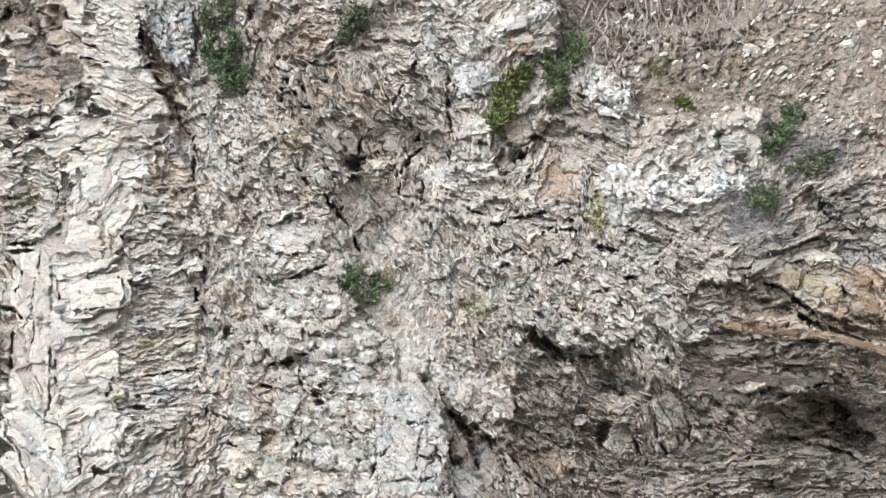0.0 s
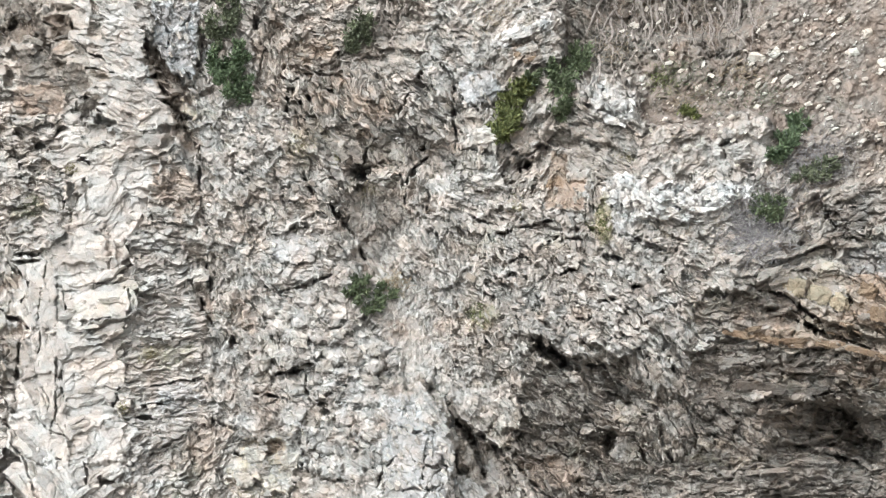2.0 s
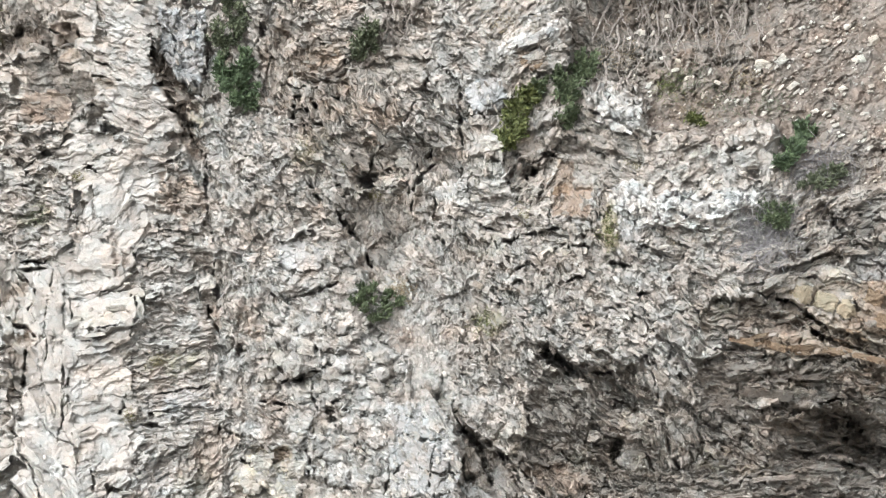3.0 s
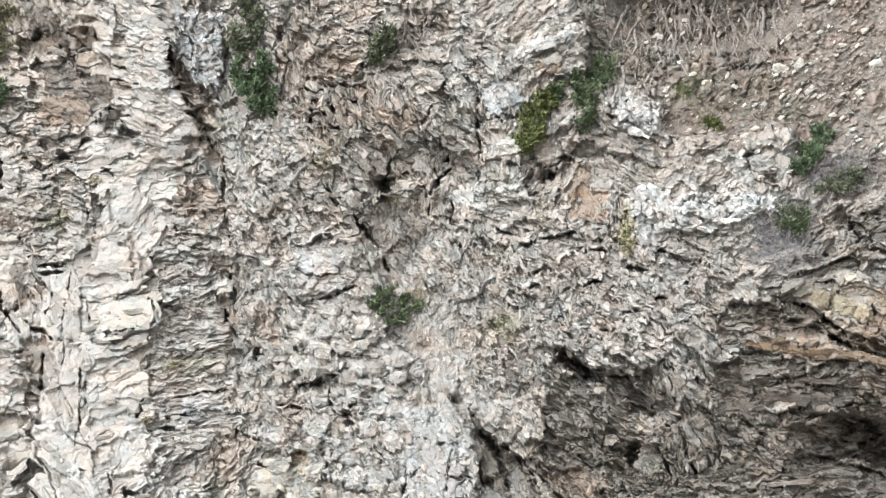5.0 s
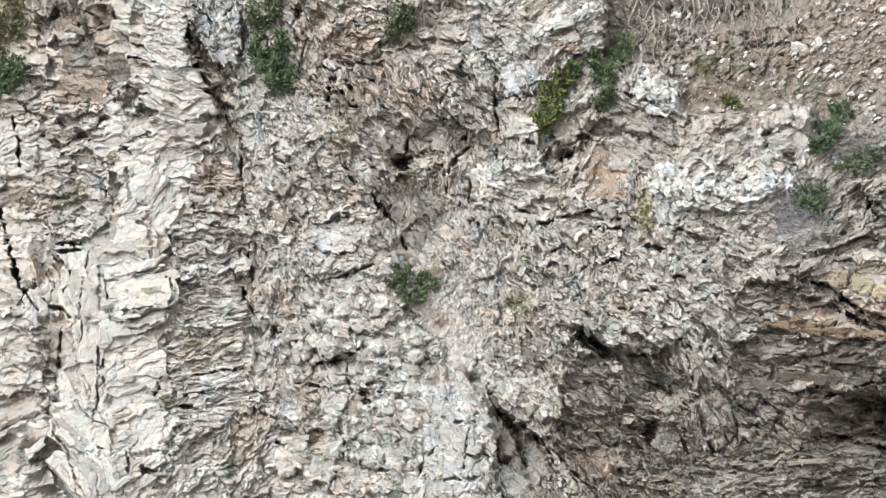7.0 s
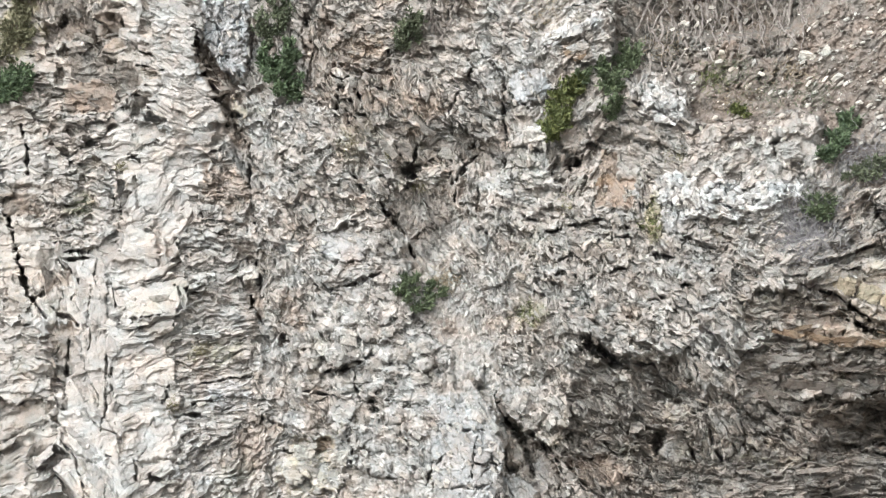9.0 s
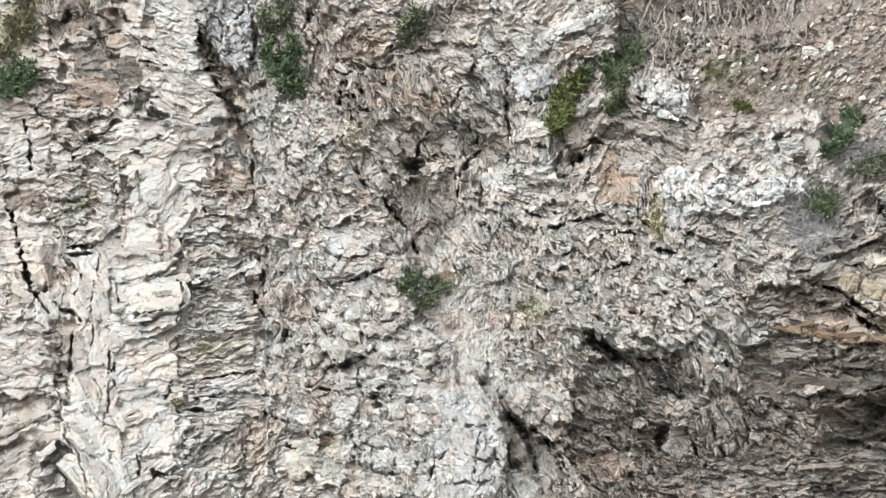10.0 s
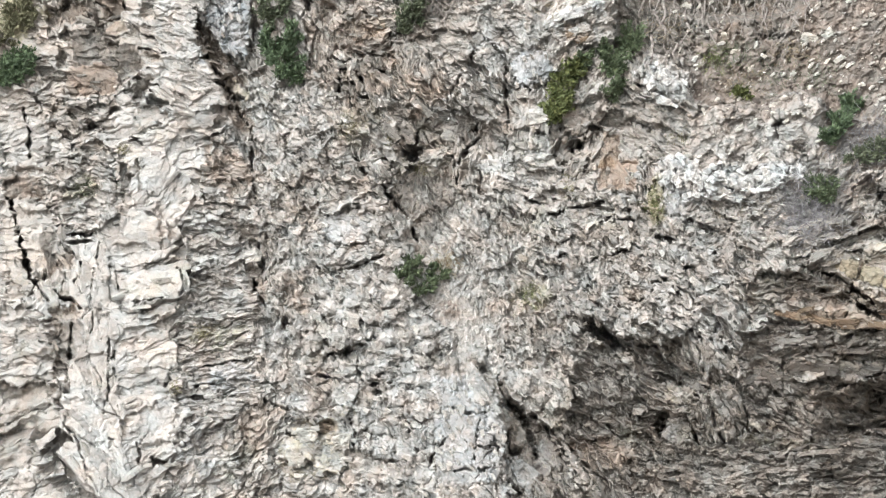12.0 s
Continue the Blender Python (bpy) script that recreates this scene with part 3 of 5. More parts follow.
def middle(F):
    """Brown shattered shards over a dark recess, the open diagonal joint and grey lumps beside it."""
    F.stain(520, 80, 100, 80, 20, 0.7, rust=0.7)
    F.stain(620, 170, 74, 44, 20, 0.85, rust=0.85, ochre=0.35)
    F.stain(548, 72, 34, 22, 0, 0.8, ochre=0.5, rust=0.7)
    F.stain(470, 160, 50, 34, 20, 0.6, rust=0.7)
    F.plate(424, 52, 20, 110, -4, 12, 0.5, pale=0.6)
    F.crack(5, 34, (440, 6), (442, 36), (428, 52))
    F.crack(4.5, 34, (448, 20), (456, 34), (452, 60))
    for pts in (((488, 116), (502, 128), (516, 126)), ((502, 130), (510, 152), (520, 168)), ((502, 140), (498, 170), (494, 192)), ((528, 146), (538, 158), (546, 170)), ((478, 166), (488, 178)), ((512, 186), (530, 196)),
                ((552, 132), (570, 140), (584, 138)), ((560, 104), (566, 124)), ((600, 20), (604, 50)), ((594, 58), (588, 84)), ((666, 200), (660, 226)), ((652, 160), (664, 180)), ((690, 195), (704, 170), (712, 150)), ((736, 110), (724, 128))):
        F.crack(4.2, 36, *pts)
    F.hollow(545, 190, 7, 5, 10, 32)
    F.hollow(534, 116, 14, 7, 0, 24)
    # lump of pale rock
    F.plate(444, 212, 96, 84, 12, 10, 0.75, tilt=6, round_=0.6, pale=0.68, blue=0.2)
    F.lip(22, 16, (440, 170), (420, 168), (396, 174))
    F.stain(530, 236, 34, 40, 20, 0.6, moss=0.6)
    # recess, its shade also painted dark over the hollow
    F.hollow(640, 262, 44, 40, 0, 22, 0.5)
    F.stain(640, 262, 46, 44, 0, 0.8, shale_shade=0.7, pale=0.1)
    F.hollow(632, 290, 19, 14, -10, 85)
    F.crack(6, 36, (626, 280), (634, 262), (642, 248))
    F.stain(728, 240, 34, 34, 20, 0.8, shale_shade=0.75, pale=0.1)
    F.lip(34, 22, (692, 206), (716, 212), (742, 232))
    F.crack(6, 46, (714, 210), (730, 226), (738, 246), (748, 240))
    F.lip(36, 20, (698, 252), (716, 260), (738, 270))
    F.crack(6, 46, (742, 262), (724, 282), (712, 300), (706, 346))
    F.crack(4.5, 34, (696, 286), (704, 306), (706, 330))
    F.lip(22, 18, (580, 330), (604, 316), (640, 310))
    # dark tint paints shade into this wide hollow
    F.stain(660, 384, 66, 68, 0, 0.8, shale_shade=0.75, pale=0.1, blue=0.3)
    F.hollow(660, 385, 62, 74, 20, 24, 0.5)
    F.stain(598, 388, 44, 46, 20, 0.7, shale_shade=0.6, pale=0.2, rust=0.4)
    # the diagonal joint
    F.crack(4.6, 44, (524, 296), (540, 320), (552, 338))
    F.crack(5.6, 60, (570, 344), (588, 366), (606, 392), (622, 418), (636, 444))
    F.hollow(584, 362, 10, 7, 45, 40)
    F.plate(604, 408, 44, 26, 52, 4, 0.35, pale=0.5, ochre=0.1)
    F.plate(548, 384, 22, 24, 15, 16, 0.15, pale=0.85)
    F.lip(32, 18, (492, 394), (508, 380), (534, 384))
    F.plate(508, 420, 84, 50, 4, 16, 0.4, tilt=5, round_=0.4, pale=0.8, blue=0.55)
    F.lip(18, 16, (470, 446), (510, 450), (550, 444))
    F.crack(5.5, 34, (500, 504), (528, 486), (560, 476), (582, 464))
    F.crack(4.5, 30, (460, 490), (480, 506), (504, 508))
    F.stain(410, 540, 30, 50, 0, 0.8, rust=0.8)
    F.stain(480, 330, 70, 30, 20, 0.6, rust=0.6)
    F.crack(4, 30, (702, 462), (706, 484), (712, 502))
    F.plate(770, 322, 36, 54, 8, 6, 0.25, side=5, pale=0.85)
    F.crack(4, 34, (750, 296), (752, 330), (742, 370))
    # round lumps with gaping joints between them
    for a, b, wide, high, angle in ((524, 540, 44, 46, 10), (584, 538, 36, 44, -10), (556, 574, 40, 30, 20), (506, 576, 40, 30, -5), (500, 612, 52, 40, 0), (480, 560, 30, 34, 20), (615, 614, 34, 30, 10), (652, 628, 38, 24, 0),
                                    (584, 612, 36, 26, -10), (650, 598, 40, 20, 10), (450, 620, 36, 40, 30), (530, 510, 36, 26, 0), (466, 530, 34, 26, 15)):
        F.plate(a, b, wide, high, angle, 18 + 6 * ((a + b) % 3), 0.3, tilt=5, round_=0.65, pale=0.95 + 0.04 * (a % 5), blue=0.25 * (b % 3 == 0))


def lower_middle(F):
    """Fractured blocks, the cream ledge with its brown hollow, and the pale slab beside the gully."""
    F.lip(30, 24, (462, 646), (500, 642), (536, 628), (556, 606))
    F.crack(6, 44, (476, 645), (506, 640), (544, 624))
    F.crack(6, 42, (562, 684), (580, 676), (602, 665))
    F.crack(5, 40, (536, 700), (560, 700), (588, 697))
    F.hollow(562, 712, 10, 6, -20, 40)
    F.crack(4, 34, (442, 678), (466, 682), (486, 690))
    F.crack(4.4, 36, (528, 640), (532, 670), (540, 700))
    F.plate(540, 724, 34, 30, 10, -4, 0.25, pale=0.2, shale_shade=0.3)
    F.plate(500, 664, 46, 22, 4, 10, 0.3, pale=0.65)
    F.plate(506, 716, 40, 40, 5, 16, 0.3, pale=0.85)
    F.plate(430, 716, 40, 44, 10, 8, 0.4, pale=0.7, blue=0.4)
    F.stain(470, 700, 40, 40, 0, 0.6, rust=0.7)
    F.stain(410, 680, 34, 30, 0, 0.6, rust=0.6)
    F.stain(450, 808, 84, 70, 0, 0.9, ochre=0.42, pale=1.0, moss=0.35)
    F.hollow(472, 774, 20, 12, -10, 32)
    F.stain(472, 774, 20, 13, 0, 0.9, ochre=0.5, pale=0.1, rust=0.5)
    F.lip(24, 16, (490, 762), (506, 758), (520, 758))
    F.crack(4.6, 38, (514, 758), (522, 786), (524, 812), (510, 840), (516, 858), (550, 864))
    F.plate(430, 812, 84, 40, 4, 22, 0.4, tilt=8, round_=0.5, pale=1.05, ochre=0.36, moss=0.35)
    F.plate(480, 832, 60, 44, -12, 24, 0.4, tilt=8, round_=0.5, pale=1.05, ochre=0.3, moss=0.35)
    F.crack(4, 28, (396, 784), (420, 790), (444, 784))
    F.crack(4, 30, (400, 832), (424, 838), (420, 856))
    F.plate(544, 850, 70, 60, 10, 2, 0.4, pale=0.4)
    F.crack(4.5, 34, (670, 796), (666, 820), (656, 846))
    F.crack(3.6, 30, (604, 760), (620, 770), (616, 800))
    for a, b, wide, high, angle in ((640, 742, 34, 30, 0), (578, 810, 36, 40, 10), (616, 812, 34, 40, -10), (560, 770, 40, 26, 30), (640, 690, 60, 26, 0), (600, 720, 26, 34, 10), (690, 810, 40, 36, 10), (690, 750, 44, 40, 5), (590, 860, 34, 30, 0), (640, 858, 34, 30, 10)):
        F.plate(a, b, wide, high, angle, 22 + 5 * ((a + b) % 3), 0.35, tilt=5, round_=0.5, pale=0.95 + 0.04 * (a % 6), blue=0.3 * (a % 3 == 0))
    # smooth run of washed earth, then the slab
    F.plate(730, 610, 44, 120, -6, -6, 0.3, pale=0.62, earth=0.2)
    F.plate(726, 780, 120, 190, -4, 34, 0.3, side=8, pale=1.0, blue=0.5, white=0.15)
    F.plate(762, 722, 40, 90, -24, 38, 0.14, pale=0.8)
    F.stain(740, 800, 50, 70, 0, 0.6, blue=0.8, white=0.2)
    for pts in (((700, 700), (712, 712), (730, 708)), ((690, 740), (720, 752), (760, 746)), ((720, 800), (760, 812), (786, 806)), ((700, 850), (740, 852), (776, 842)), ((744, 760), (740, 800), (736, 836)), ((690, 790), (676, 806))):
        F.crack(3.2, 18, *pts)
    edge = ((742, 664), (764, 700), (786, 742), (795, 800), (800, 930))
    F.lip(50, 34, *edge[::-1])
    F.band(16, 0.9, *[(a - 10, b) for a, b in edge], relief=6, pale=1.1, blue=0.3, shale_shade=0.0)
    F.stain(690, 565, 26, 26, 0, 0.8, earth=0.6, rust=0.6)


def outcrops(F):
    """Rocks and ledges among the shrubs and the earth."""
    F.crack(4, 26, (798, 110), (792, 170), (797, 230), (790, 300))
    F.plate(840, 140, 70, 70, 10, 22, 0.35, tilt=4, round_=0.8, pale=0.6, blue=1.2)
    F.plate(826, 158, 30, 34, 20, 22, 0.2, round_=0.6, pale=0.85, blue=1.0, white=0.25)
    F.plate(842, 228, 54, 52, 14, 14, 0.4, tilt=6, round_=0.5, pale=0.72)
    F.band(18, 0.9, (868, 62), (900, 42), (940, 30), (965, 14), relief=8, white=0.65, pale=0.8)
    F.stain(925, 76, 34, 24, -20, 0.9, ochre=0.5, rust=0.8)
    F.stain(900, 122, 30, 16, 0, 0.7, rust=0.7)
    F.plate(1076, 168, 80, 62, 10, 22, 0.7, round_=0.5, pale=0.85, white=0.5, ochre=0.18)
    for pts in (((1060, 140), (1052, 160), (1056, 176)), ((1082, 146), (1078, 172)), ((1100, 150), (1104, 172), (1098, 190)), ((1040, 176), (1070, 186))):
        F.crack(3.2, 22, *pts)
    F.band(12, 0.7, (960, 205), (1000, 208), (1040, 226), (1060, 236), relief=14, pale=0.5, ochre=0.3)
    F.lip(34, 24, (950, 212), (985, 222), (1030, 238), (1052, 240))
    # overhung face; its shade is painted as well as tilted in
    F.plate(990, 232, 64, 28, 16, -26, 0.15, tilt=-16, pale=0.0, shale_shade=0.9)
    F.plate(992, 308, 64, 96, 6, -2, 0.55, pale=0.2, ochre=0.34, shale_shade=0.3, rust=1.2)
    F.plate(1016, 270, 40, 50, 0, -6, 0.25, pale=0.35, shale_shade=0.25)
    F.stain(976, 302, 14, 14, 0, 0.9, ochre=0.8, pale=0.6)
    F.plate(1038, 336, 20, 72, -6, 2, 0.2, pale=0.3, shale_shade=0.3, blue=0.6)
    for a in (1032, 1038, 1044):
        F.crack(2.4, 14, (a - 2, 304), (a + 2, 340), (a + 6, 370))
    F.stain(1060, 370, 18, 44, 0, 0.8, moss=0.9)
    F.hollow(916, 276, 16, 10, -35, 40)
    F.hollow(956, 250, 14, 8, 10, 36)
    F.crack(5, 38, (904, 296), (916, 280), (932, 262))
    F.plate(920, 232, 44, 40, -30, 4, 0.5, pale=0.5, shale_shade=0.2)
    # unseen ledge above, added only to shade the earth behind the roots
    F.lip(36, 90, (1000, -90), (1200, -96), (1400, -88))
    # soil behind the roots, a dark tone laid over the whole undercut
    F.stain(1190, 8, 175, 56, 0, 1.0, shale_shade=1.3, earth=0.0, pale=-0.2, rust=0.6)
    F.stain(1190, 80, 150, 44, 0, 0.5, shale_shade=0.7)
    F.plate(1316, 258, 74, 66, 14, 14, 0.22, tilt=8, round_=0.5, pale=0.6, earth=0.15)
    F.hollow(1276, 240, 12, 14, 20, 36)
    F.hollow(1312, 280, 11, 9, -20, 30)
    F.lip(26, 20, (1250, 262), (1272, 254), (1300, 226))
    F.stain(1230, 280, 60, 34, -20, 0.7, pale=0.7, earth=0.1)
    # lumpy white band
    F.band(52, 1.0, (1082, 322), (1110, 334), (1140, 346), relief=12, white=1.0, pale=0.8, blue=0.15)
    F.band(36, 1.0, (1130, 350), (1190, 358), (1250, 340), (1304, 324), relief=14, white=1.0, pale=0.8)
    F.plate(1096, 372, 46, 50, 6, 10, 0.5, pale=0.75, white=0.15, blue=0.5)
    F.band(26, 0.7, (1160, 392), (1220, 396), (1280, 372), pale=0.75, ochre=0.3, moss=0.3)


def rubble_gaps(F):
    """Dark crescent gaps among the small curled fragments."""
    for a, b, long, rise in ((936, 380, 56, 8), (886, 394, 26, 6), (1004, 405, 34, -4), (1076, 438, 40, -6), (1140, 416, 56, -20), (842, 374, 24, -4), (1004, 384, 22, -6), (970, 408, 20, 14), (880, 478, 40, 30), (862, 508, 26, -18),
                             (1064, 516, 36, 4), (1000, 464, 34, 10), (806, 392, 20, -30), (960, 560, 30, -24), (1024, 545, 24, 0), (1120, 492, 26, 2), (760, 396, 24, -20), (892, 446, 24, 12), (1044, 392, 20, -10), (1170, 460, 26, 16)):
        F.lip(24, 15, (a - long / 2, b + rise / 2), (a, b - 2), (a + long / 2, b - rise / 2))
        F.crack(4, 26, (a - long / 2, b + rise / 2 + 2), (a, b), (a + long / 2, b - rise / 2 + 2))
    F.stain(930, 450, 110, 50, 10, 0.5, rust=0.5)
    F.stain(840, 450, 60, 60, 0, 0.4, moss=0.3)
    F.stain(850, 545, 30, 26, 0, 0.7, moss=0.8)
    F.stain(830, 290, 50, 40, 0, 0.5, moss=0.5)
    F.stain(1120, 560, 60, 60, 0, 0.6, pale=0.75)


def folds(F):
    """Folded lips over the yellow and orange beds."""
    F.lip(40, 26, (1352, 450), (1384, 444), (1412, 436), (1440, 420), (1474, 432))
    F.lip(30, 20, (1364, 432), (1372, 418), (1394, 410), (1412, 416))
    # grey shade under the lip, painted in
    F.stain(1440, 426, 44, 16, 0, 0.9, shale_shade=0.6, pale=0.1)
    F.lip(30, 18, (1446, 340), (1462, 370), (1490, 386), (1540, 384))
    F.lip(30, 18, (1450, 384), (1480, 400), (1510, 402), (1560, 396))
    F.crack(4.4, 36, (1466, 346), (1484, 338), (1500, 346))
    F.crack(4.4, 34, (1448, 344), (1452, 372), (1470, 392))
    F.stain(1480, 370, 50, 34, 0, 0.7, shale_shade=0.75, pale=0.1, blue=0.5)
    F.stain(1540, 440, 60, 36, 10, 0.85, blue=0.95, pale=0.2, shale_shade=0.5, ochre=0.0)
    F.stain(1330, 430, 60, 40, 0, 0.5, blue=0.4)
    # long pale ledge; its shadow is relief plus a painted dark patch
    F.band(13, 0.8, (1276, 494), (1320, 484), (1356, 468), (1392, 460), relief=16, pale=0.65, shale_shade=0.0)
    F.lip(34, 22, (1232, 490), (1268, 504), (1300, 500), (1336, 484), (1380, 464), (1420, 456))
    F.stain(1280, 524, 60, 26, 10, 0.8, shale_shade=0.55, pale=0.15)
    # yellow body, orange flank
    F.plate(1424, 502, 130, 66, 12, 10, 0.7, tilt=5, round_=0.4, pale=0.4, ochre=0.42)
    F.plate(1386, 484, 56, 50, 6, 16, 0.4, round_=0.5, pale=0.7, ochre=0.4, moss=0.2)
    F.plate(1470, 520, 44, 50, 10, 16, 0.4, round_=0.5, pale=0.65, ochre=0.36)
    F.plate(1528, 516, 80, 90, 12, 8, 0.7, pale=0.2, ochre=0.45, shale_shade=0.4, rust=0.8)
    F.stain(1420, 486, 34, 12, -5, 0.7, ochre=0.75)
    F.crack(4, 28, (1400, 520), (1412, 532), (1420, 548))
    F.crack(3.4, 24, (1490, 500), (1494, 530), (1506, 560))
    F.crack(3.4, 24, (1446, 506), (1462, 516), (1470, 540))
    # black joints under them
    F.lip(40, 24, (1352, 504), (1384, 508), (1410, 530), (1440, 552), (1500, 566), (1570, 590))
    F.crack(5, 44, (1352, 506), (1386, 511), (1412, 533), (1442, 556))
    F.lip(36, 24, (1310, 522), (1340, 530), (1380, 534), (1412, 548), (1450, 574), (1500, 590))
    # red-brown band, darkened by painted shadow under the beds
    F.stain(1360, 550, 60, 14, 6, 0.95, shale_shade=0.7, rust=0.8, ochre=0.1, pale=0.0)
    F.plate(1390, 584, 190, 26, 6, -14, 0.5, tilt=-6, pale=0.1, ochre=0.5, shale_shade=0.5, rust=0.6)
    for a in (1330, 1362, 1398, 1440):
        F.crack(2.8, 18, (a, 572), (a - 5, 588))
    F.crack(6, 48, (1404, 552), (1440, 572), (1480, 588), (1540, 604))
    F.lip(30, 34, (1256, 572), (1300, 588), (1380, 600), (1450, 600), (1510, 616), (1580, 640))
    F.stain(1520, 640, 50, 34, 10, 0.85, rust=0.95, shale_shade=0.4, ochre=0.2, pale=0.1)
    F.stain(1530, 672, 40, 14, 10, 0.7, ochre=0.55)
    F.stain(1220, 520, 36, 40, 0, 0.5, moss=0.4)


def overhang(F):
    """The slit cave, its roof and the ribs and ledges of the shale below."""
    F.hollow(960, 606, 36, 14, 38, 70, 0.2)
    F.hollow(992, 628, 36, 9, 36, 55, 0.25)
    # dark blue-grey tint paints the slit's inner shade
    F.stain(968, 614, 48, 20, 36, 0.9, shale_shade=1.0, pale=0.0, blue=0.8)
    F.lip(40, 40, (926, 580), (960, 588), (1000, 612), (1050, 628), (1090, 664), (1136, 690))
    F.crack(5, 40, (996, 618), (1030, 628), (1056, 632))
    F.lip(26, 20, (1052, 676), (1084, 690), (1110, 706), (1150, 738))
    F.crack(4.4, 36, (1060, 676), (1096, 694), (1128, 716))
    F.plate(1100, 716, 46, 30, 12, -26, 0.4, tilt=6, pale=0.1, shale_shade=0.4, moss=0.25)
    F.lip(20, 16, (1076, 740), (1100, 740), (1120, 728))
    F.stain(1176, 590, 70, 46, 10, 0.9, pale=0.85, shale_shade=0.0)
    F.plate(1146, 640, 44, 110, -26, 34, 0.8, pale=0.9)
    for pts in (((1120, 600), (1136, 640), (1140, 680)), ((1150, 600), (1160, 640), (1176, 664)), ((1166, 596), (1178, 628), (1186, 656)), ((1136, 610), (1150, 650))):
        F.crack(3.2, 24, *pts)
    F.lip(24, 20, (1150, 670), (1160, 720), (1174, 772), (1186, 820))
    F.crack(4.4, 36, (1114, 764), (1126, 790), (1140, 808))
    F.crack(4, 32, (1154, 740), (1164, 780), (1178, 800))
    F.hollow(1068, 768, 11, 26, 6, 64)
    F.plate(1092, 778, 34, 44, 20, -46, 0.15, side=-8, pale=0.25, shale_shade=0.4, blue=0.4)
    F.lip(26, 20, (870, 742), (900, 738), (924, 748), (960, 756))
    F.lip(26, 20, (910, 788), (960, 792), (1020, 786), (1060, 790))
    F.lip(20, 16, (930, 660), (970, 672), (1010, 690))
    F.lip(20, 16, (960, 720), (1000, 724), (1040, 720))
    F.stain(960, 822, 70, 30, 4, 0.9, rust=0.95, shale_shade=0.45)
    F.stain(1060, 870, 90, 30, 0, 0.5, rust=0.6)
    # round lobe and the gully
    F.plate(836, 700, 84, 92, 30, 20, 0.55, tilt=8, round_=0.7, pale=0.68)
    F.stain(860, 625, 70, 50, 10, 0.5, pale=0.55, shale_shade=0.1)
    F.plate(858, 822, 40, 60, -30, -34, 0.25, pale=0.25, shale_shade=0.3, blue=0.5)
    F.plate(818, 858, 54, 44, 30, 0, 0.35, pale=0.8, blue=0.3)
    F.plate(908, 836, 18, 74, -28, -12, 0.3, pale=0.55, shale_shade=0.1)
    F.plate(808, 780, 26, 60, -24, -30, 0.2, pale=0.3, shale_shade=0.3)
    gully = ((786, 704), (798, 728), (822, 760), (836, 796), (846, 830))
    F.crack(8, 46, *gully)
    # the gully's shade, painted along its crack
    F.band(14, 0.9, *gully, shale_shade=0.9, pale=0.0)
    F.crack(5, 42, (800, 726), (836, 752), (862, 768), (874, 800))
    F.lip(42, 26, (790, 716), (820, 746), (858, 768), (884, 774))
    F.crack(4.6, 40, (874, 774), (884, 800), (904, 836), (920, 866))
    F.crack(4.2, 34, (900, 800), (926, 836), (956, 862))


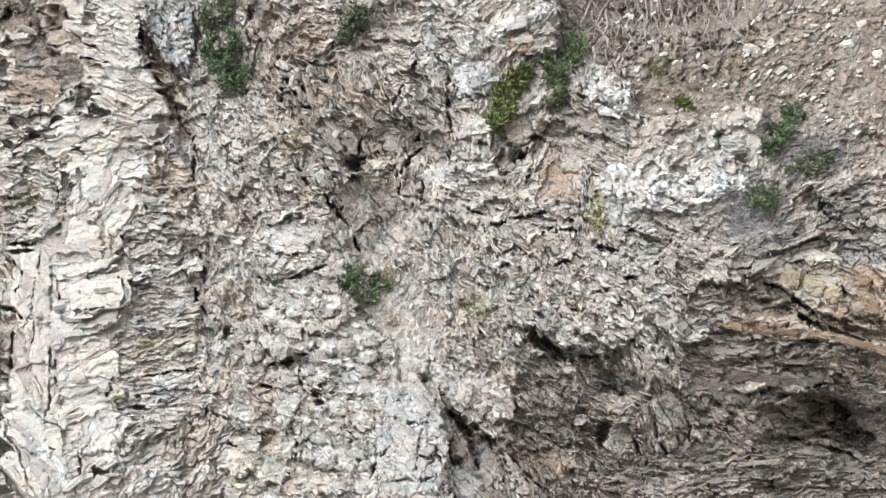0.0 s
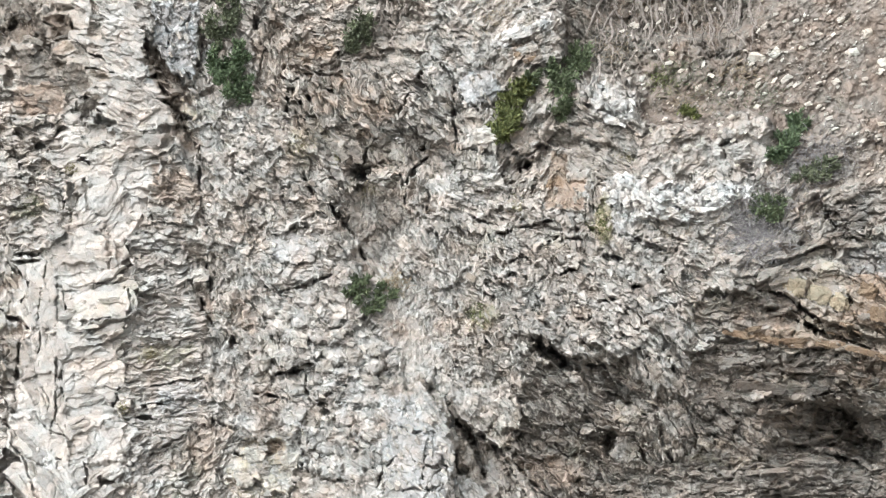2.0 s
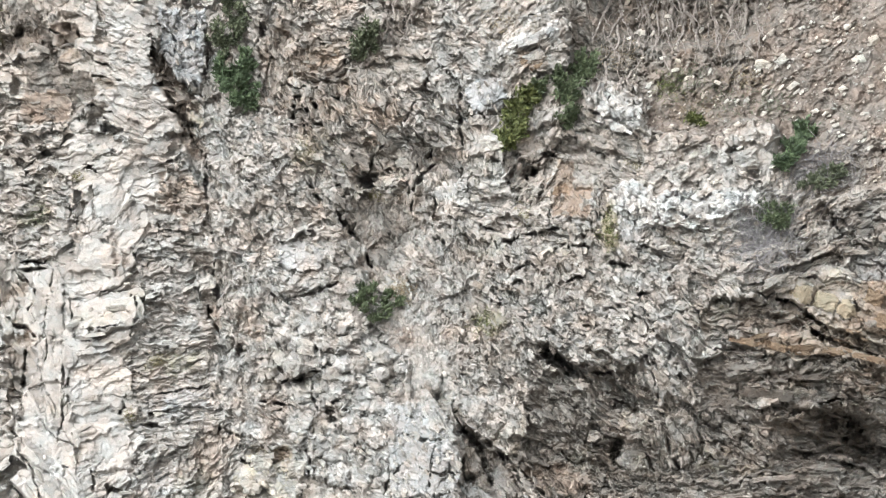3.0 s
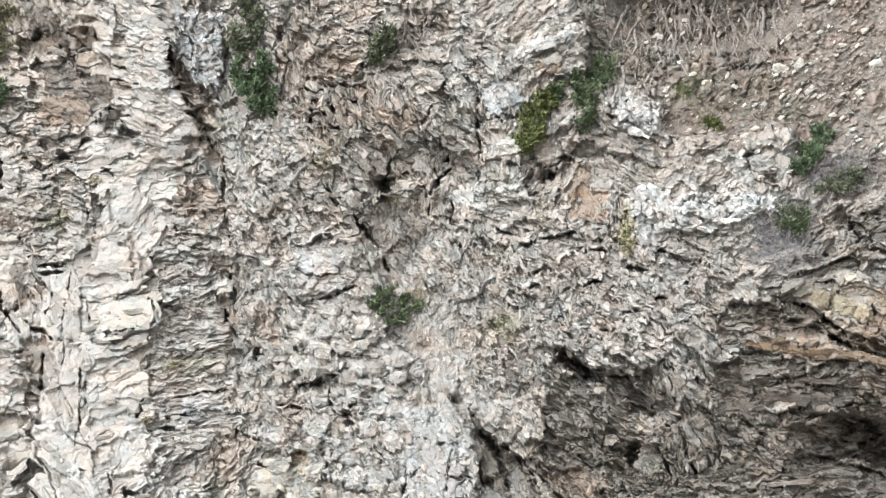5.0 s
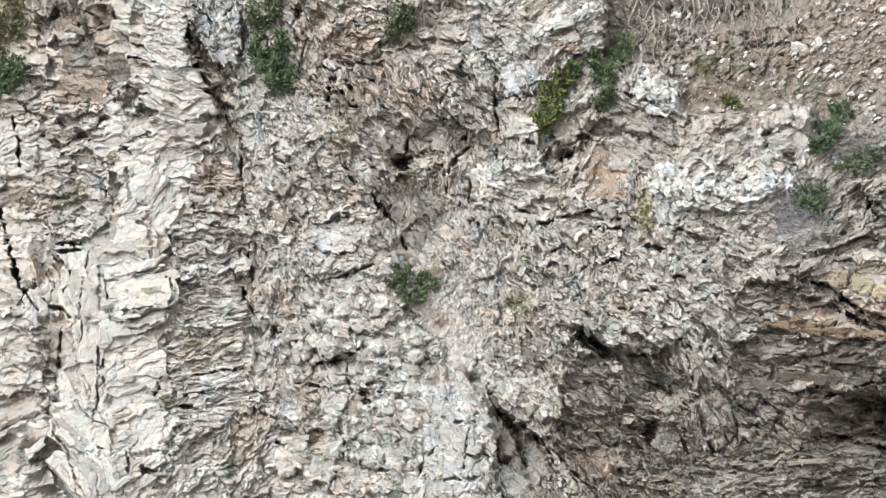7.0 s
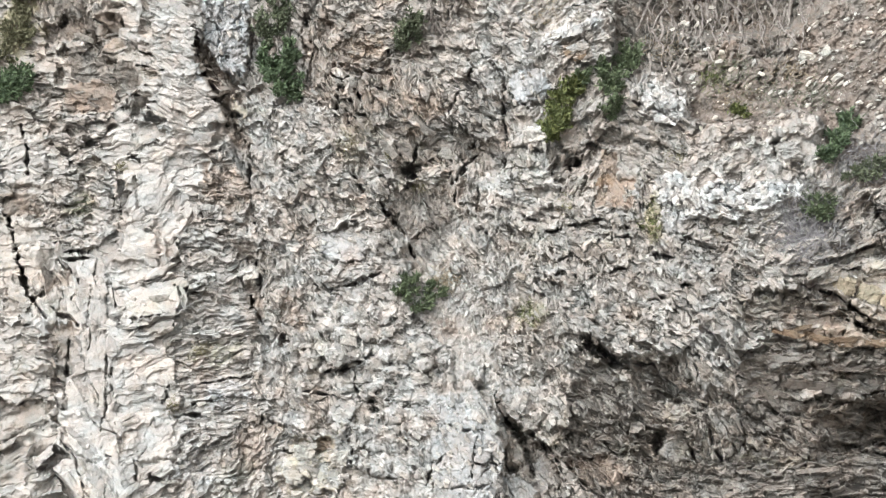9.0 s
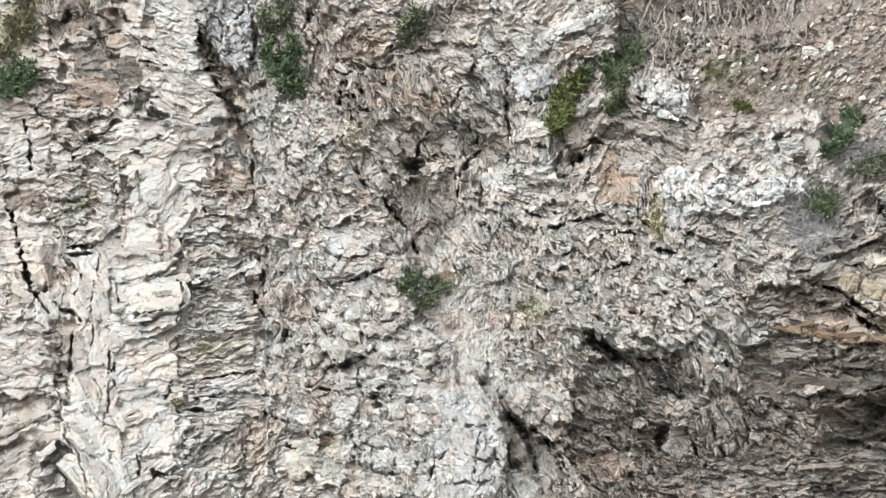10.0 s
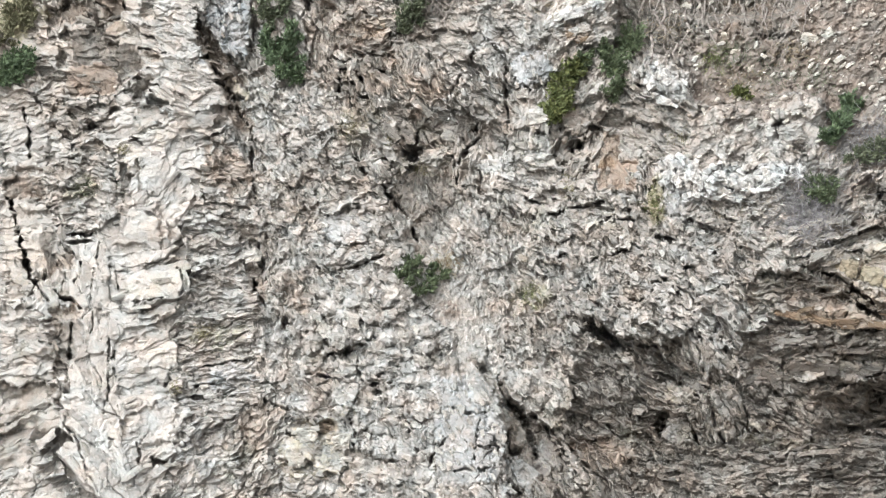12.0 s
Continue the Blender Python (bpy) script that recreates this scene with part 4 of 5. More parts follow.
def caves(F):
    """Thin dark beds with square edges and the arched cave."""
    under = 90 * ramp(F.eb, 602, 760) * (1 - 0.3 * ramp(F.eb, 785, 900)) * ramp(F.ea, 1320, 1430) + 46 * ramp(F.eb, 640, 860) * ramp(F.ea, 880, 980)
    F.w -= under
    F.base = F.base - under
    F.plate(1326, 676, 58, 28, 2, -34, 0.2, tilt=4, pale=0.3, shale_shade=0.4)
    F.plate(1396, 676, 60, 36, 2, -48, 0.35, pale=0.2, shale_shade=0.6)
    F.plate(1270, 682, 100, 50, 14, -50, 0.6, pale=0.25, shale_shade=0.5)
    F.band(9, 0.8, (1296, 655), (1340, 657), (1370, 662), relief=10, pale=0.25, shale_shade=0.4)
    F.lip(36, 24, (1300, 694), (1328, 692), (1356, 684), (1362, 662))
    F.lip(34, 34, (1356, 696), (1400, 698), (1440, 700))
    F.crack(4.6, 40, (1318, 606), (1328, 630), (1330, 650))
    for a, b, long, rise in ((1250, 606, 100, -6), (1260, 622, 90, -4), (1270, 640, 100, -8), (1250, 656, 80, -10), (1400, 620, 90, -4), (1400, 640, 80, -2), (1240, 770, 90, -6), (1270, 812, 120, -8), (1240, 830, 80, -4), (1320, 826, 110, 6),
                             (1360, 840, 160, 0), (1300, 856, 170, -2), (1420, 862, 150, 4), (1500, 850, 120, 2), (1390, 812, 60, 10), (1500, 868, 120, 4), (1240, 868, 120, 2)):
        F.lip(20, 13, (a - long / 2, b + rise / 2), (a - long / 6, b + 2), (a + long / 6, b - 2), (a + long / 2, b - rise / 2))
    for pts in (((1210, 700), (1250, 724), (1300, 750)), ((1230, 690), (1290, 724), (1340, 772)), ((1216, 750), (1260, 752), (1310, 762))):
        F.lip(22, 18, *pts)
    F.stain(1370, 730, 60, 34, 10, 0.8, ochre=0.3, rust=0.6, shale_shade=0.7, pale=0.0)
    F.stain(1250, 780, 40, 30, 20, 0.8, moss=0.3, pale=0.2, shale_shade=0.45)
    F.stain(1300, 806, 90, 14, 4, 0.6, moss=0.6, pale=0.4)
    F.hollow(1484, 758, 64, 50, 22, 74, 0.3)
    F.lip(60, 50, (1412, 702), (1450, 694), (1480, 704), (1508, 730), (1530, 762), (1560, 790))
    # the cave's inner shade, painted dark over brown rock
    F.stain(1490, 752, 56, 50, 10, 0.9, shale_shade=0.9, rust=0.3, pale=0.0)
    F.hollow(1390, 778, 34, 9, -4, 40)
    F.band(12, 0.85, (1440, 782), (1474, 786), (1500, 802), (1532, 814), relief=60, pale=0.5, shale_shade=0.1)
    F.band(9, 0.8, (1420, 770), (1450, 756), (1462, 752), relief=30, pale=0.5, shale_shade=0.2)
    F.stain(1540, 720, 30, 40, 40, 0.7, shale_shade=0.3, pale=0.45)
    F.lip(26, 20, (1500, 800), (1540, 806), (1580, 800))
    F.stain(1500, 850, 100, 34, 0, 0.5, blue=0.5)


def far_left(F):
    """Beds left of the buttress, which come into view late."""
    # brown roof face, its shade painted in with the dark tint
    F.plate(-64, 353, 76, 46, -4, -46, 0.1, tilt=-14, pale=0.0, shale_shade=0.9, rust=0.6)
    F.plate(-60, 268, 70, 90, 4, -14, 0.5, pale=0.75)
    F.plate(-66, 460, 66, 180, -4, -26, 0.5, pale=0.4, ochre=0.3, moss=0.1)
    F.plate(-16, 470, 26, 84, -14, -40, 0.3, side=-14, pale=0.1, shale_shade=0.8)
    F.plate(12, 590, 44, 60, -20, -26, 0.4, pale=0.5)
    F.plate(10, 635, 26, 80, 6, -40, 0.5, pale=0.2, shale_shade=0.4)
    for b in (596, 610, 626, 642, 656):
        F.lip(14, 10, (-2, b), (10, b + 3), (22, b))
    F.crack(5, 40, (-8, 530), (14, 546), (34, 560))
    F.crack(4, 24, (20, 590), (16, 640), (22, 668))
    F.hollow(4, 678, 14, 6, -6, 44)
    for b in (400, 420, 462, 494, 540, 570, 602, 630, 660):
        F.lip(10, 11, (-110, b + 2), (-80, b), (-38, b - 4))
    F.plate(-74, 730, 90, 50, -24, -24, 0.3, pale=0.3, earth=0.2)
    F.lip(24, 26, (-120, 712), (-70, 706), (-10, 684))
    F.lip(24, 22, (-120, 790), (-80, 776), (-40, 752))
    for b in (60, 84, 112, 150, 176, 204, 226):
        F.lip(18, 15, (-50, b), (-22, b + 5), (0, b + 2))
    F.hollow(-10, 40, 12, 16, 10, 30)
    F.crack(5.5, 56, (-96, 366), (-80, 410), (-66, 446), (-52, 490), (-36, 524), (-18, 552))
    F.crack(4, 34, (-58, 210), (-54, 250), (-56, 296))
    F.lip(26, 16, (-104, 344), (-80, 330), (-50, 324), (-28, 330))
    F.stain(-70, 30, 50, 60, 0, 0.9, moss=1.0, shale_shade=0.5, pale=0.1)
    # olive moss, with the hollow's shade painted into it
    F.stain(45, 352, 30, 34, 0, 0.9, shale_shade=0.5, moss=0.5, pale=0.2)
    F.hollow(46, 360, 34, 40, 10, 18, 0.4)
    F.crack(4, 32, (10, 436), (34, 434), (56, 428))
    F.crack(4, 32, (4, 446), (30, 447), (54, 442))
    F.crack(3.6, 28, (0, 418), (24, 418))


STEP = 1.25
ga, gb = np.arange(-145, 1622, STEP), np.arange(-75, 936, STEP)
GA, GB = np.meshgrid(ga, gb)
W, MASK, RAND, RAND2, WHICH = relief_of(GA, GB)


def depth_at(a, b):
    i = int(np.clip(round((b - gb[0]) / STEP), 0, len(gb) - 1))
    j = int(np.clip(round((a - ga[0]) / STEP), 0, len(ga) - 1))
    return float(W[i, j])


def top_at(a, b, r=6):
    """The most proud relief near a chart point."""
    i = int(np.clip(round((b - gb[0]) / STEP), 0, len(gb) - 1))
    j = int(np.clip(round((a - ga[0]) / STEP), 0, len(ga) - 1))
    n = max(1, int(r / STEP))
    return float(np.percentile(W[max(0, i - n):i + n + 1, max(0, j - n):j + n + 1], 80))


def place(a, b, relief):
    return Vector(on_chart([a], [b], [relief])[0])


# ---- materials ----
def material(name):
    m = bpy.data.materials.new(name)
    m.use_nodes = True
    nt = m.node_tree
    return m, nt, nt.nodes["Principled BSDF"]


def noise_node(nt, scale, detail=4.0, rough=0.6, coord="Object"):
    tc = nt.nodes.new("ShaderNodeTexCoord")
    n = nt.nodes.new("ShaderNodeTexNoise")
    if coord == "World":
        tc, coord = nt.nodes.new("ShaderNodeNewGeometry"), "Position"
    n.inputs["Scale"].default_value, n.inputs["Detail"].default_value, n.inputs["Roughness"].default_value = scale, detail, rough
    nt.links.new(tc.outputs[coord], n.inputs["Vector"])
    return n.outputs["Fac"]


def math_node(nt, op, x, y=None, clamp=False):
    n = nt.nodes.new("ShaderNodeMath")
    n.operation, n.use_clamp = op, clamp
    for k, v in enumerate((x, y)):
        if v is None:
            continue
        if isinstance(v, (int, float)):
            n.inputs[k].default_value = v
        else:
            nt.links.new(v, n.inputs[k])
    return n.outputs[0]


def mix_node(nt, fac, x, y, blend="MIX"):
    n = nt.nodes.new("ShaderNodeMix")
    n.data_type, n.blend_type = "RGBA", blend
    for sock, v in ((n.inputs["Factor"], fac), (n.inputs["A"], x), (n.inputs["B"], y)):
        if isinstance(v, (int, float)):
            sock.default_value = v
        elif isinstance(v, tuple):
            sock.default_value = (*v, 1)
        else:
            nt.links.new(v, sock)
    return n.outputs["Result"]


def spread(nt, x, lo, hi):
    n = nt.nodes.new("ShaderNodeMapRange")
    n.inputs["From Min"].default_value, n.inputs["From Max"].default_value = lo, hi
    nt.links.new(x, n.inputs["Value"])
    return n.outputs["Result"]


def bump(nt, bsdf, height, distance, strength=1.0):
    n = nt.nodes.new("ShaderNodeBump")
    n.inputs["Distance"].default_value, n.inputs["Strength"].default_value = distance, strength
    nt.links.new(height, n.inputs["Height"])
    nt.links.new(n.outputs[0], bsdf.inputs["Normal"])


def rock_material(name, from_mesh=True, tone=(0.45, 0.41, 0.36)):
    """Weathered rock. from_mesh: kinds of rock are stored on the mesh; else one tone varied piece by piece."""
    m, nt, bsdf = material(name)
    bsdf.inputs["Roughness"].default_value = 0.9
    bsdf.inputs["Specular IOR Level"].default_value = 0.25
    coarse, fine, grit = noise_node(nt, 1.6, 5, 0.6, "World"), noise_node(nt, 9.0, 5, 0.65, "World"), noise_node(nt, 40.0, 3, 0.7, "World")
    if from_mesh:
        split = []
        for stored in ("kind", "mark", "tint"):
            at, sep = nt.nodes.new("ShaderNodeAttribute"), nt.nodes.new("ShaderNodeSeparateColor")
            at.attribute_name = stored
            nt.links.new(at.outputs["Color"], sep.inputs[0])
            split.append(sep)
        k, q, hue = split
        wob = math_node(nt, "MULTIPLY", math_node(nt, "SUBTRACT", fine, 0.5), 1.1)

        def amount(sock, lo, hi, gain=1.0):
            return spread(nt, math_node(nt, "ADD", sock, math_node(nt, "MULTIPLY", wob, gain)), lo, hi)

        brown = mix_node(nt, coarse, (0.27, 0.244, 0.217), (0.386, 0.36, 0.33))
        col = mix_node(nt, amount(k.outputs[0], 0.05, 0.95, 0.8), brown, (0.354, 0.344, 0.327))
        # dark rock; its amount also paints shade in hollows and under lips
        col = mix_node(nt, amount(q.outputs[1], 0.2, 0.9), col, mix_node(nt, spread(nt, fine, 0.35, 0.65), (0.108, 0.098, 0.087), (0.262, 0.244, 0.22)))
        col = mix_node(nt, amount(k.outputs[1], 0.25, 0.95, 0.7), col, mix_node(nt, fine, (0.22, 0.165, 0.118), (0.37, 0.312, 0.238)))
        col = mix_node(nt, amount(k.outputs[2], 0.25, 0.75), col, mix_node(nt, fine, (0.14, 0.121, 0.106), (0.25, 0.22, 0.194)))
        col = mix_node(nt, amount(q.outputs[2], 0.2, 0.8, 1.3), col, (0.54, 0.54, 0.527))
        col = mix_node(nt, spread(nt, math_node(nt, "ADD", hue.outputs[1], math_node(nt, "MULTIPLY", wob, 1.2)), 0.1, 1.3), col, mix_node(nt, 1.0, col, (1.0, 0.88, 0.805), "MULTIPLY"))
        col = mix_node(nt, amount(hue.outputs[0], 0.1, 0.9, 0.8), col, mix_node(nt, 1.0, col, (0.945, 1.0, 1.065), "MULTIPLY"))
        col = mix_node(nt, amount(hue.outputs[2], 0.2, 1.0, 1.3), col, mix_node(nt, 1.0, col, (0.93, 0.92, 0.68), "MULTIPLY"))
        piece = math_node(nt, "ADD", math_node(nt, "MULTIPLY", q.outputs[0], 0.46), 0.77)
    else:
        info = nt.nodes.new("ShaderNodeObjectInfo")
        col = mix_node(nt, coarse, tuple(c * 0.82 for c in tone), tuple(min(0.85, c * 1.18) for c in tone))
        piece = math_node(nt, "ADD", math_node(nt, "MULTIPLY", info.outputs["Random"], 0.5), 0.75)
    col = mix_node(nt, 1.0, col, mix_node(nt, spread(nt, noise_node(nt, 3.1, 3, 0.6, "World"), 0.35, 0.65), (1.03, 0.987, 0.965), (0.94, 1.005, 1.045)), "MULTIPLY")
    col = mix_node(nt, spread(nt, noise_node(nt, 1.1, 6, 0.7, "World"), 0.52, 0.72), col, mix_node(nt, 1.0, col, (1.055, 0.965, 0.905), "MULTIPLY"))
    col = mix_node(nt, spread(nt, noise_node(nt, 0.8, 6, 0.72, "World"), 0.28, 0.42), mix_node(nt, 1.0, col, (0.985, 1.0, 0.92), "MULTIPLY"), col)
    stain = math_node(nt, "ADD", math_node(nt, "MULTIPLY", grit, 0.5), 0.75)
    both = math_node(nt, "MULTIPLY", piece, stain)
    n = nt.nodes.new("ShaderNodeCombineColor")
    for k3 in range(3):
        nt.links.new(both, n.inputs[k3])
    nt.links.new(mix_node(nt, 1.0, col, n.outputs[0], "MULTIPLY"), bsdf.inputs["Base Color"])
    bump(nt, bsdf, math_node(nt, "ADD", fine, math_node(nt, "MULTIPLY", grit, 0.4)), 0.05 if from_mesh else 0.09, 0.7 if from_mesh else 1.0)
    return m


def leaf_material(name, dark, light):
    m, nt, bsdf = material(name)
    geo = nt.nodes.new("ShaderNodeNewGeometry")
    col = mix_node(nt, geo.outputs["Random Per Island"], dark, light)
    nt.links.new(mix_node(nt, spread(nt, noise_node(nt, 7.0), 0.3, 0.7), col, tuple(0.7 * c for c in dark)), bsdf.inputs["Base Color"])
    bsdf.inputs["Roughness"].default_value = 0.6
    bsdf.inputs["Specular IOR Level"].default_value = 0.3
    return m


def plain_noise(name, dark, light, scale, rough=0.9, relief=0.01):
    m, nt, bsdf = material(name)
    f = noise_node(nt, scale, 6, 0.65)
    nt.links.new(mix_node(nt, spread(nt, f, 0.3, 0.7), dark, light), bsdf.inputs["Base Color"])
    bsdf.inputs["Roughness"].default_value = rough
    bump(nt, bsdf, f, relief)
    return m


ROCK = rock_material("weathered_rock")
GREEN = leaf_material("green_leaves", (0.055, 0.085, 0.05), (0.2, 0.275, 0.15))
OLIVE = leaf_material("olive_leaves", (0.065, 0.085, 0.032), (0.24, 0.26, 0.10))
MOSS = leaf_material("yellowish_moss", (0.15, 0.14, 0.06), (0.34, 0.32, 0.18))
GREY_GREEN = leaf_material("grey_green_leaves", (0.08, 0.10, 0.065), (0.22, 0.25, 0.16))
DULL_GREEN = leaf_material("dull_green_leaves", (0.07, 0.098, 0.056), (0.215, 0.265, 0.15))
DRY_OLIVE = leaf_material("dry_olive_leaves", (0.12, 0.122, 0.07), (0.29, 0.28, 0.19))
GREY_TWIG = leaf_material("dead_grey_twigs", (0.19, 0.188, 0.2), (0.38, 0.375, 0.385))
STRAW = leaf_material("dry_stalks", (0.22, 0.18, 0.12), (0.46, 0.40, 0.30))
WOOD = plain_noise("grey_root_wood", (0.13, 0.115, 0.105), (0.34, 0.315, 0.29), 12.0)
# unseen beach, kept dark so little light bounces up under the ledges
SAND = plain_noise("beach_sand", (0.13, 0.115, 0.10), (0.24, 0.22, 0.19), 3.0)


def part(name, bm, mat, parent=None, label=""):
    me = bpy.data.meshes.new(name)
    bm.to_mesh(me)
    bm.free()
    me.materials.append(mat)
    ob = new(name, me)
    ob.parent = parent
    return tagged(ob, label)


# ---- the rock face ----
BODIES = {
    "buttress": ("rock_buttress", "pale cream layered rock buttress with smooth slabs", "rock face"),
    "far": ("rock_face", "beige bedded rock face with one long open crack", "rock face"),
    "cleft": ("rock_face", "grey laminated broken rock beside a dark cleft", "rock face"),
    "flaky": ("rock_face", "brown steeply bedded flaky rock with dark hollows", "rock face"),
    "blocky": ("rock_face", "light grey blocky fractured rock below a round shrub", "rock face"),
    "pale_slab": ("rock_slab_face", "pale blue-grey slab with a sharp edge above a gully", "rock face"),
    "rubble": ("rock_face", "grey-brown rubbly rock face of small curled fragments", "rock face"),
    "outcrop": ("rock_outcrop", "pale and rusty rock outcrop among shrubs and earth", "rock outcrop"),
    "slope": ("earth_slope", "brown earth slope with loose pale stones", "slope"),
    "vein": ("quartz_vein", "lumpy white quartz band across the rock face", "rock vein"),
    "shale_shade": ("shale_overhang", "dark thin-bedded shale overhang with ochre ledge and caves", "rock face"),
}


def build_face():
    pa, pb, pw = (np.pad(q, 1, "edge") for q in (GA, GB, W))
    which, rand, rand2 = (np.pad(q, 1, "edge") for q in (WHICH, RAND, RAND2))
    mask = [np.pad(q, 1, "edge") for q in MASK]
    pw[0], pw[-1], pw[:, 0], pw[:, -1] = -300, -300, -300, -300  # the sheet's rim turns back into the cliff
    ny, nx = pa.shape
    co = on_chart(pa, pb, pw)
    kinds = list(BODIES)
    body = np.array([kinds.index(z["body"]) for z in ZONES])[which]
    quad_body = body[:-1, :-1].ravel()
    i, j = np.meshgrid(np.arange(ny - 1), np.arange(nx - 1), indexing="ij")
    v0 = (i * nx + j).ravel()
    quads = np.stack([v0, v0 + nx, v0 + nx + 1, v0 + 1], 1)
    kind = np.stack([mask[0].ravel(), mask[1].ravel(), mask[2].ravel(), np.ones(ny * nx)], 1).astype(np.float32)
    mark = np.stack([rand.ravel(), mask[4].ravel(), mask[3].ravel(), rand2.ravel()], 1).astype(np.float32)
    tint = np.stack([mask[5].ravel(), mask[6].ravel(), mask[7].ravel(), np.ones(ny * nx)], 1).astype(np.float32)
    made = {}
    for k, key in enumerate(kinds):
        q = quads[quad_body == k]
        used, inverse = np.unique(q, return_inverse=True)
        me = bpy.data.meshes.new(BODIES[key][0])
        me.vertices.add(len(used))
        me.vertices.foreach_set("co", co[used].astype(np.float32).ravel())
        me.loops.add(q.size)
        me.loops.foreach_set("vertex_index", inverse.ravel().astype(np.int32))
        me.polygons.add(len(q))
        me.polygons.foreach_set("loop_start", np.arange(0, q.size, 4, dtype=np.int32))
        me.update(calc_edges=True)
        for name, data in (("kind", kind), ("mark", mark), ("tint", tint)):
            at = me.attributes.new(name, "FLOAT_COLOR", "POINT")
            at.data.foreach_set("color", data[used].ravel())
        me.materials.append(ROCK)
        made[key] = tagged(new(BODIES[key][0], me), BODIES[key][1], BODIES[key][2], kind="structure")
    return made


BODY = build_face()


def build_surround():
    """The cliff beyond the detailed face, in the same rock, down into the beach and up to its rounded top."""
    sa = np.concatenate([np.arange(-5000, -800, 34.0), np.arange(-800, 2300, 14.0), np.arange(2300, 6600, 34.0)])
    sb = np.concatenate([np.arange(-2600, -650, 34.0), np.arange(-650, 1560, 14.0)])
    SA, SB = np.meshgrid(sa, sb)
    w, mask, rand, rand2, which = relief_of(SA, SB)
    away = np.maximum(np.abs(SA - 738) - 884, np.abs(SB - 430) - 506)
    far = ramp(away, 60, 500)
    w = np.clip(w, -160, 120) + far * (150 * fbm(SA / 700, SB / 700, 71, 3) + 60 * fbm(SA / 150, SB / 150, 72, 3))
    for size, amp, seed in ((190, 50, 81), (80, 28, 84)):
        gap, r, ox, oy = cells((SA + 60 * fbm(SA / 90, SB / 90, 73, 2)) / (1.7 * size), (SB + 0.3 * SA + 40 * fbm(SA / 70, SB / 70, 74, 2)) / size, seed)
        w += far * amp * ((r[0] - 0.5) * 1.8 + (r[1] - 0.5) * ox + 0.6 * oy - 0.6 * (1 - ramp(gap, 0, 0.1)))
    top = np.maximum(0, -350 - SB)
    w -= 1.0 * top + 0.0012 * top ** 2
    w += 0.25 * np.maximum(0, SB - 1000)
    w -= 4 + 360 * (1 - ramp(away, -70, -18))
    mask[0] = mask[0] * (1 - far) + far * (0.32 + 0.7 * fbm(SA / 260, SB / 260, 75, 3))
    mask[4] = mask[4] * (1 - far) + far * np.clip(0.15 + 0.9 * fbm(SA / 300, SB / 300, 76, 3), 0, 1)
    for n in (1, 3, 5, 6, 7):
        mask[n] = mask[n] * (1 - 0.8 * far)
    mask[2] = np.maximum(mask[2] * (1 - 0.7 * far), ramp(top, 100, 500))
    ny, nx = SA.shape
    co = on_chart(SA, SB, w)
    i, j = np.meshgrid(np.arange(ny - 1), np.arange(nx - 1), indexing="ij")
    v0 = (i * nx + j).ravel()
    quads = np.stack([v0, v0 + nx, v0 + nx + 1, v0 + 1], 1)
    me = bpy.data.meshes.new("cliff")
    me.from_pydata(co.tolist(), [], quads.tolist())
    ones = np.ones(SA.size)
    for name, rows in (("kind", (mask[0], mask[1], mask[2], ones)), ("mark", (rand, mask[4], mask[3], rand2)), ("tint", (mask[5], mask[6], mask[7], ones))):
        at = me.attributes.new(name, "FLOAT_COLOR", "POINT")
        at.data.foreach_set("color", np.stack([q.ravel() for q in rows], 1).astype(np.float32).ravel())
    me.materials.append(ROCK)
    return tagged(new("cliff", me), "grey-brown coastal cliff rising from the beach", "cliff", kind="structure")


build_surround()
bm = bmesh.new()
bmesh.ops.create_grid(bm, x_segments=40, y_segments=40, size=3000)
ground = part("ground", bm, SAND)
tagged(ground, "dark sandy beach below the cliff, out of view", "ground", kind="structure")


# ---- loose pieces on the face ----
RIGHT = Vector((1, 0, 0))
PIECE = {
    "pale": rock_material("pale_rock", False, (0.41, 0.396, 0.37)),
    "mid": rock_material("grey_brown_rock", False, (0.285, 0.266, 0.24)),
    "shale_shade": rock_material("dark_shale", False, (0.19, 0.175, 0.158)),
    "ochre": rock_material("ochre_rock", False, (0.205, 0.153, 0.108)),
    "stone": rock_material("cream_stone", False, (0.5, 0.478, 0.432)),
    "cream": rock_material("yellowish_rock", False, (0.315, 0.278, 0.21)),
    "white": rock_material("white_quartz", False, (0.49, 0.49, 0.478)),
}


def grid_index(a, b):
    return (int(np.clip(round((b - gb[0]) / STEP), 0, len(gb) - 1)), int(np.clip(round((a - ga[0]) / STEP), 0, len(ga) - 1)))


def rock_kind(a, b):
    ij = grid_index(a, b)
    pale, ochre, earth, white, shale_shade = (float(m[ij]) for m in MASK[:5])
    if white > 0.45:
        return "white"
    if ochre > 0.45:
        return "ochre"
    # pieces lying in painted shade turn dark as well
    if shale_shade > 0.45:
        return "shale_shade"
    return "pale" if pale + random.uniform(-0.2, 0.2) > 0.62 else "mid"


def hull_points(count, box, squareness, rng, chop=0.3):
    """A convex angular lump: points thrown near the skin of a rounded box."""
    pts = []
    for _ in range(count):
        v = Vector([rng.uniform(-1, 1) for _ in range(3)])
        v = v / (max(abs(c) for c in v) ** squareness * v.length ** (1 - squareness))
        pts.append(Vector([c * h for c, h in zip(v, box)]) * rng.uniform(0.8, 1.0))
    if squareness > 0.5:
        for k in range(8):
            pts.append(Vector([(1 if k >> q & 1 else -1) * box[q] * rng.uniform(chop, 1.05) for q in range(3)]))
    return pts


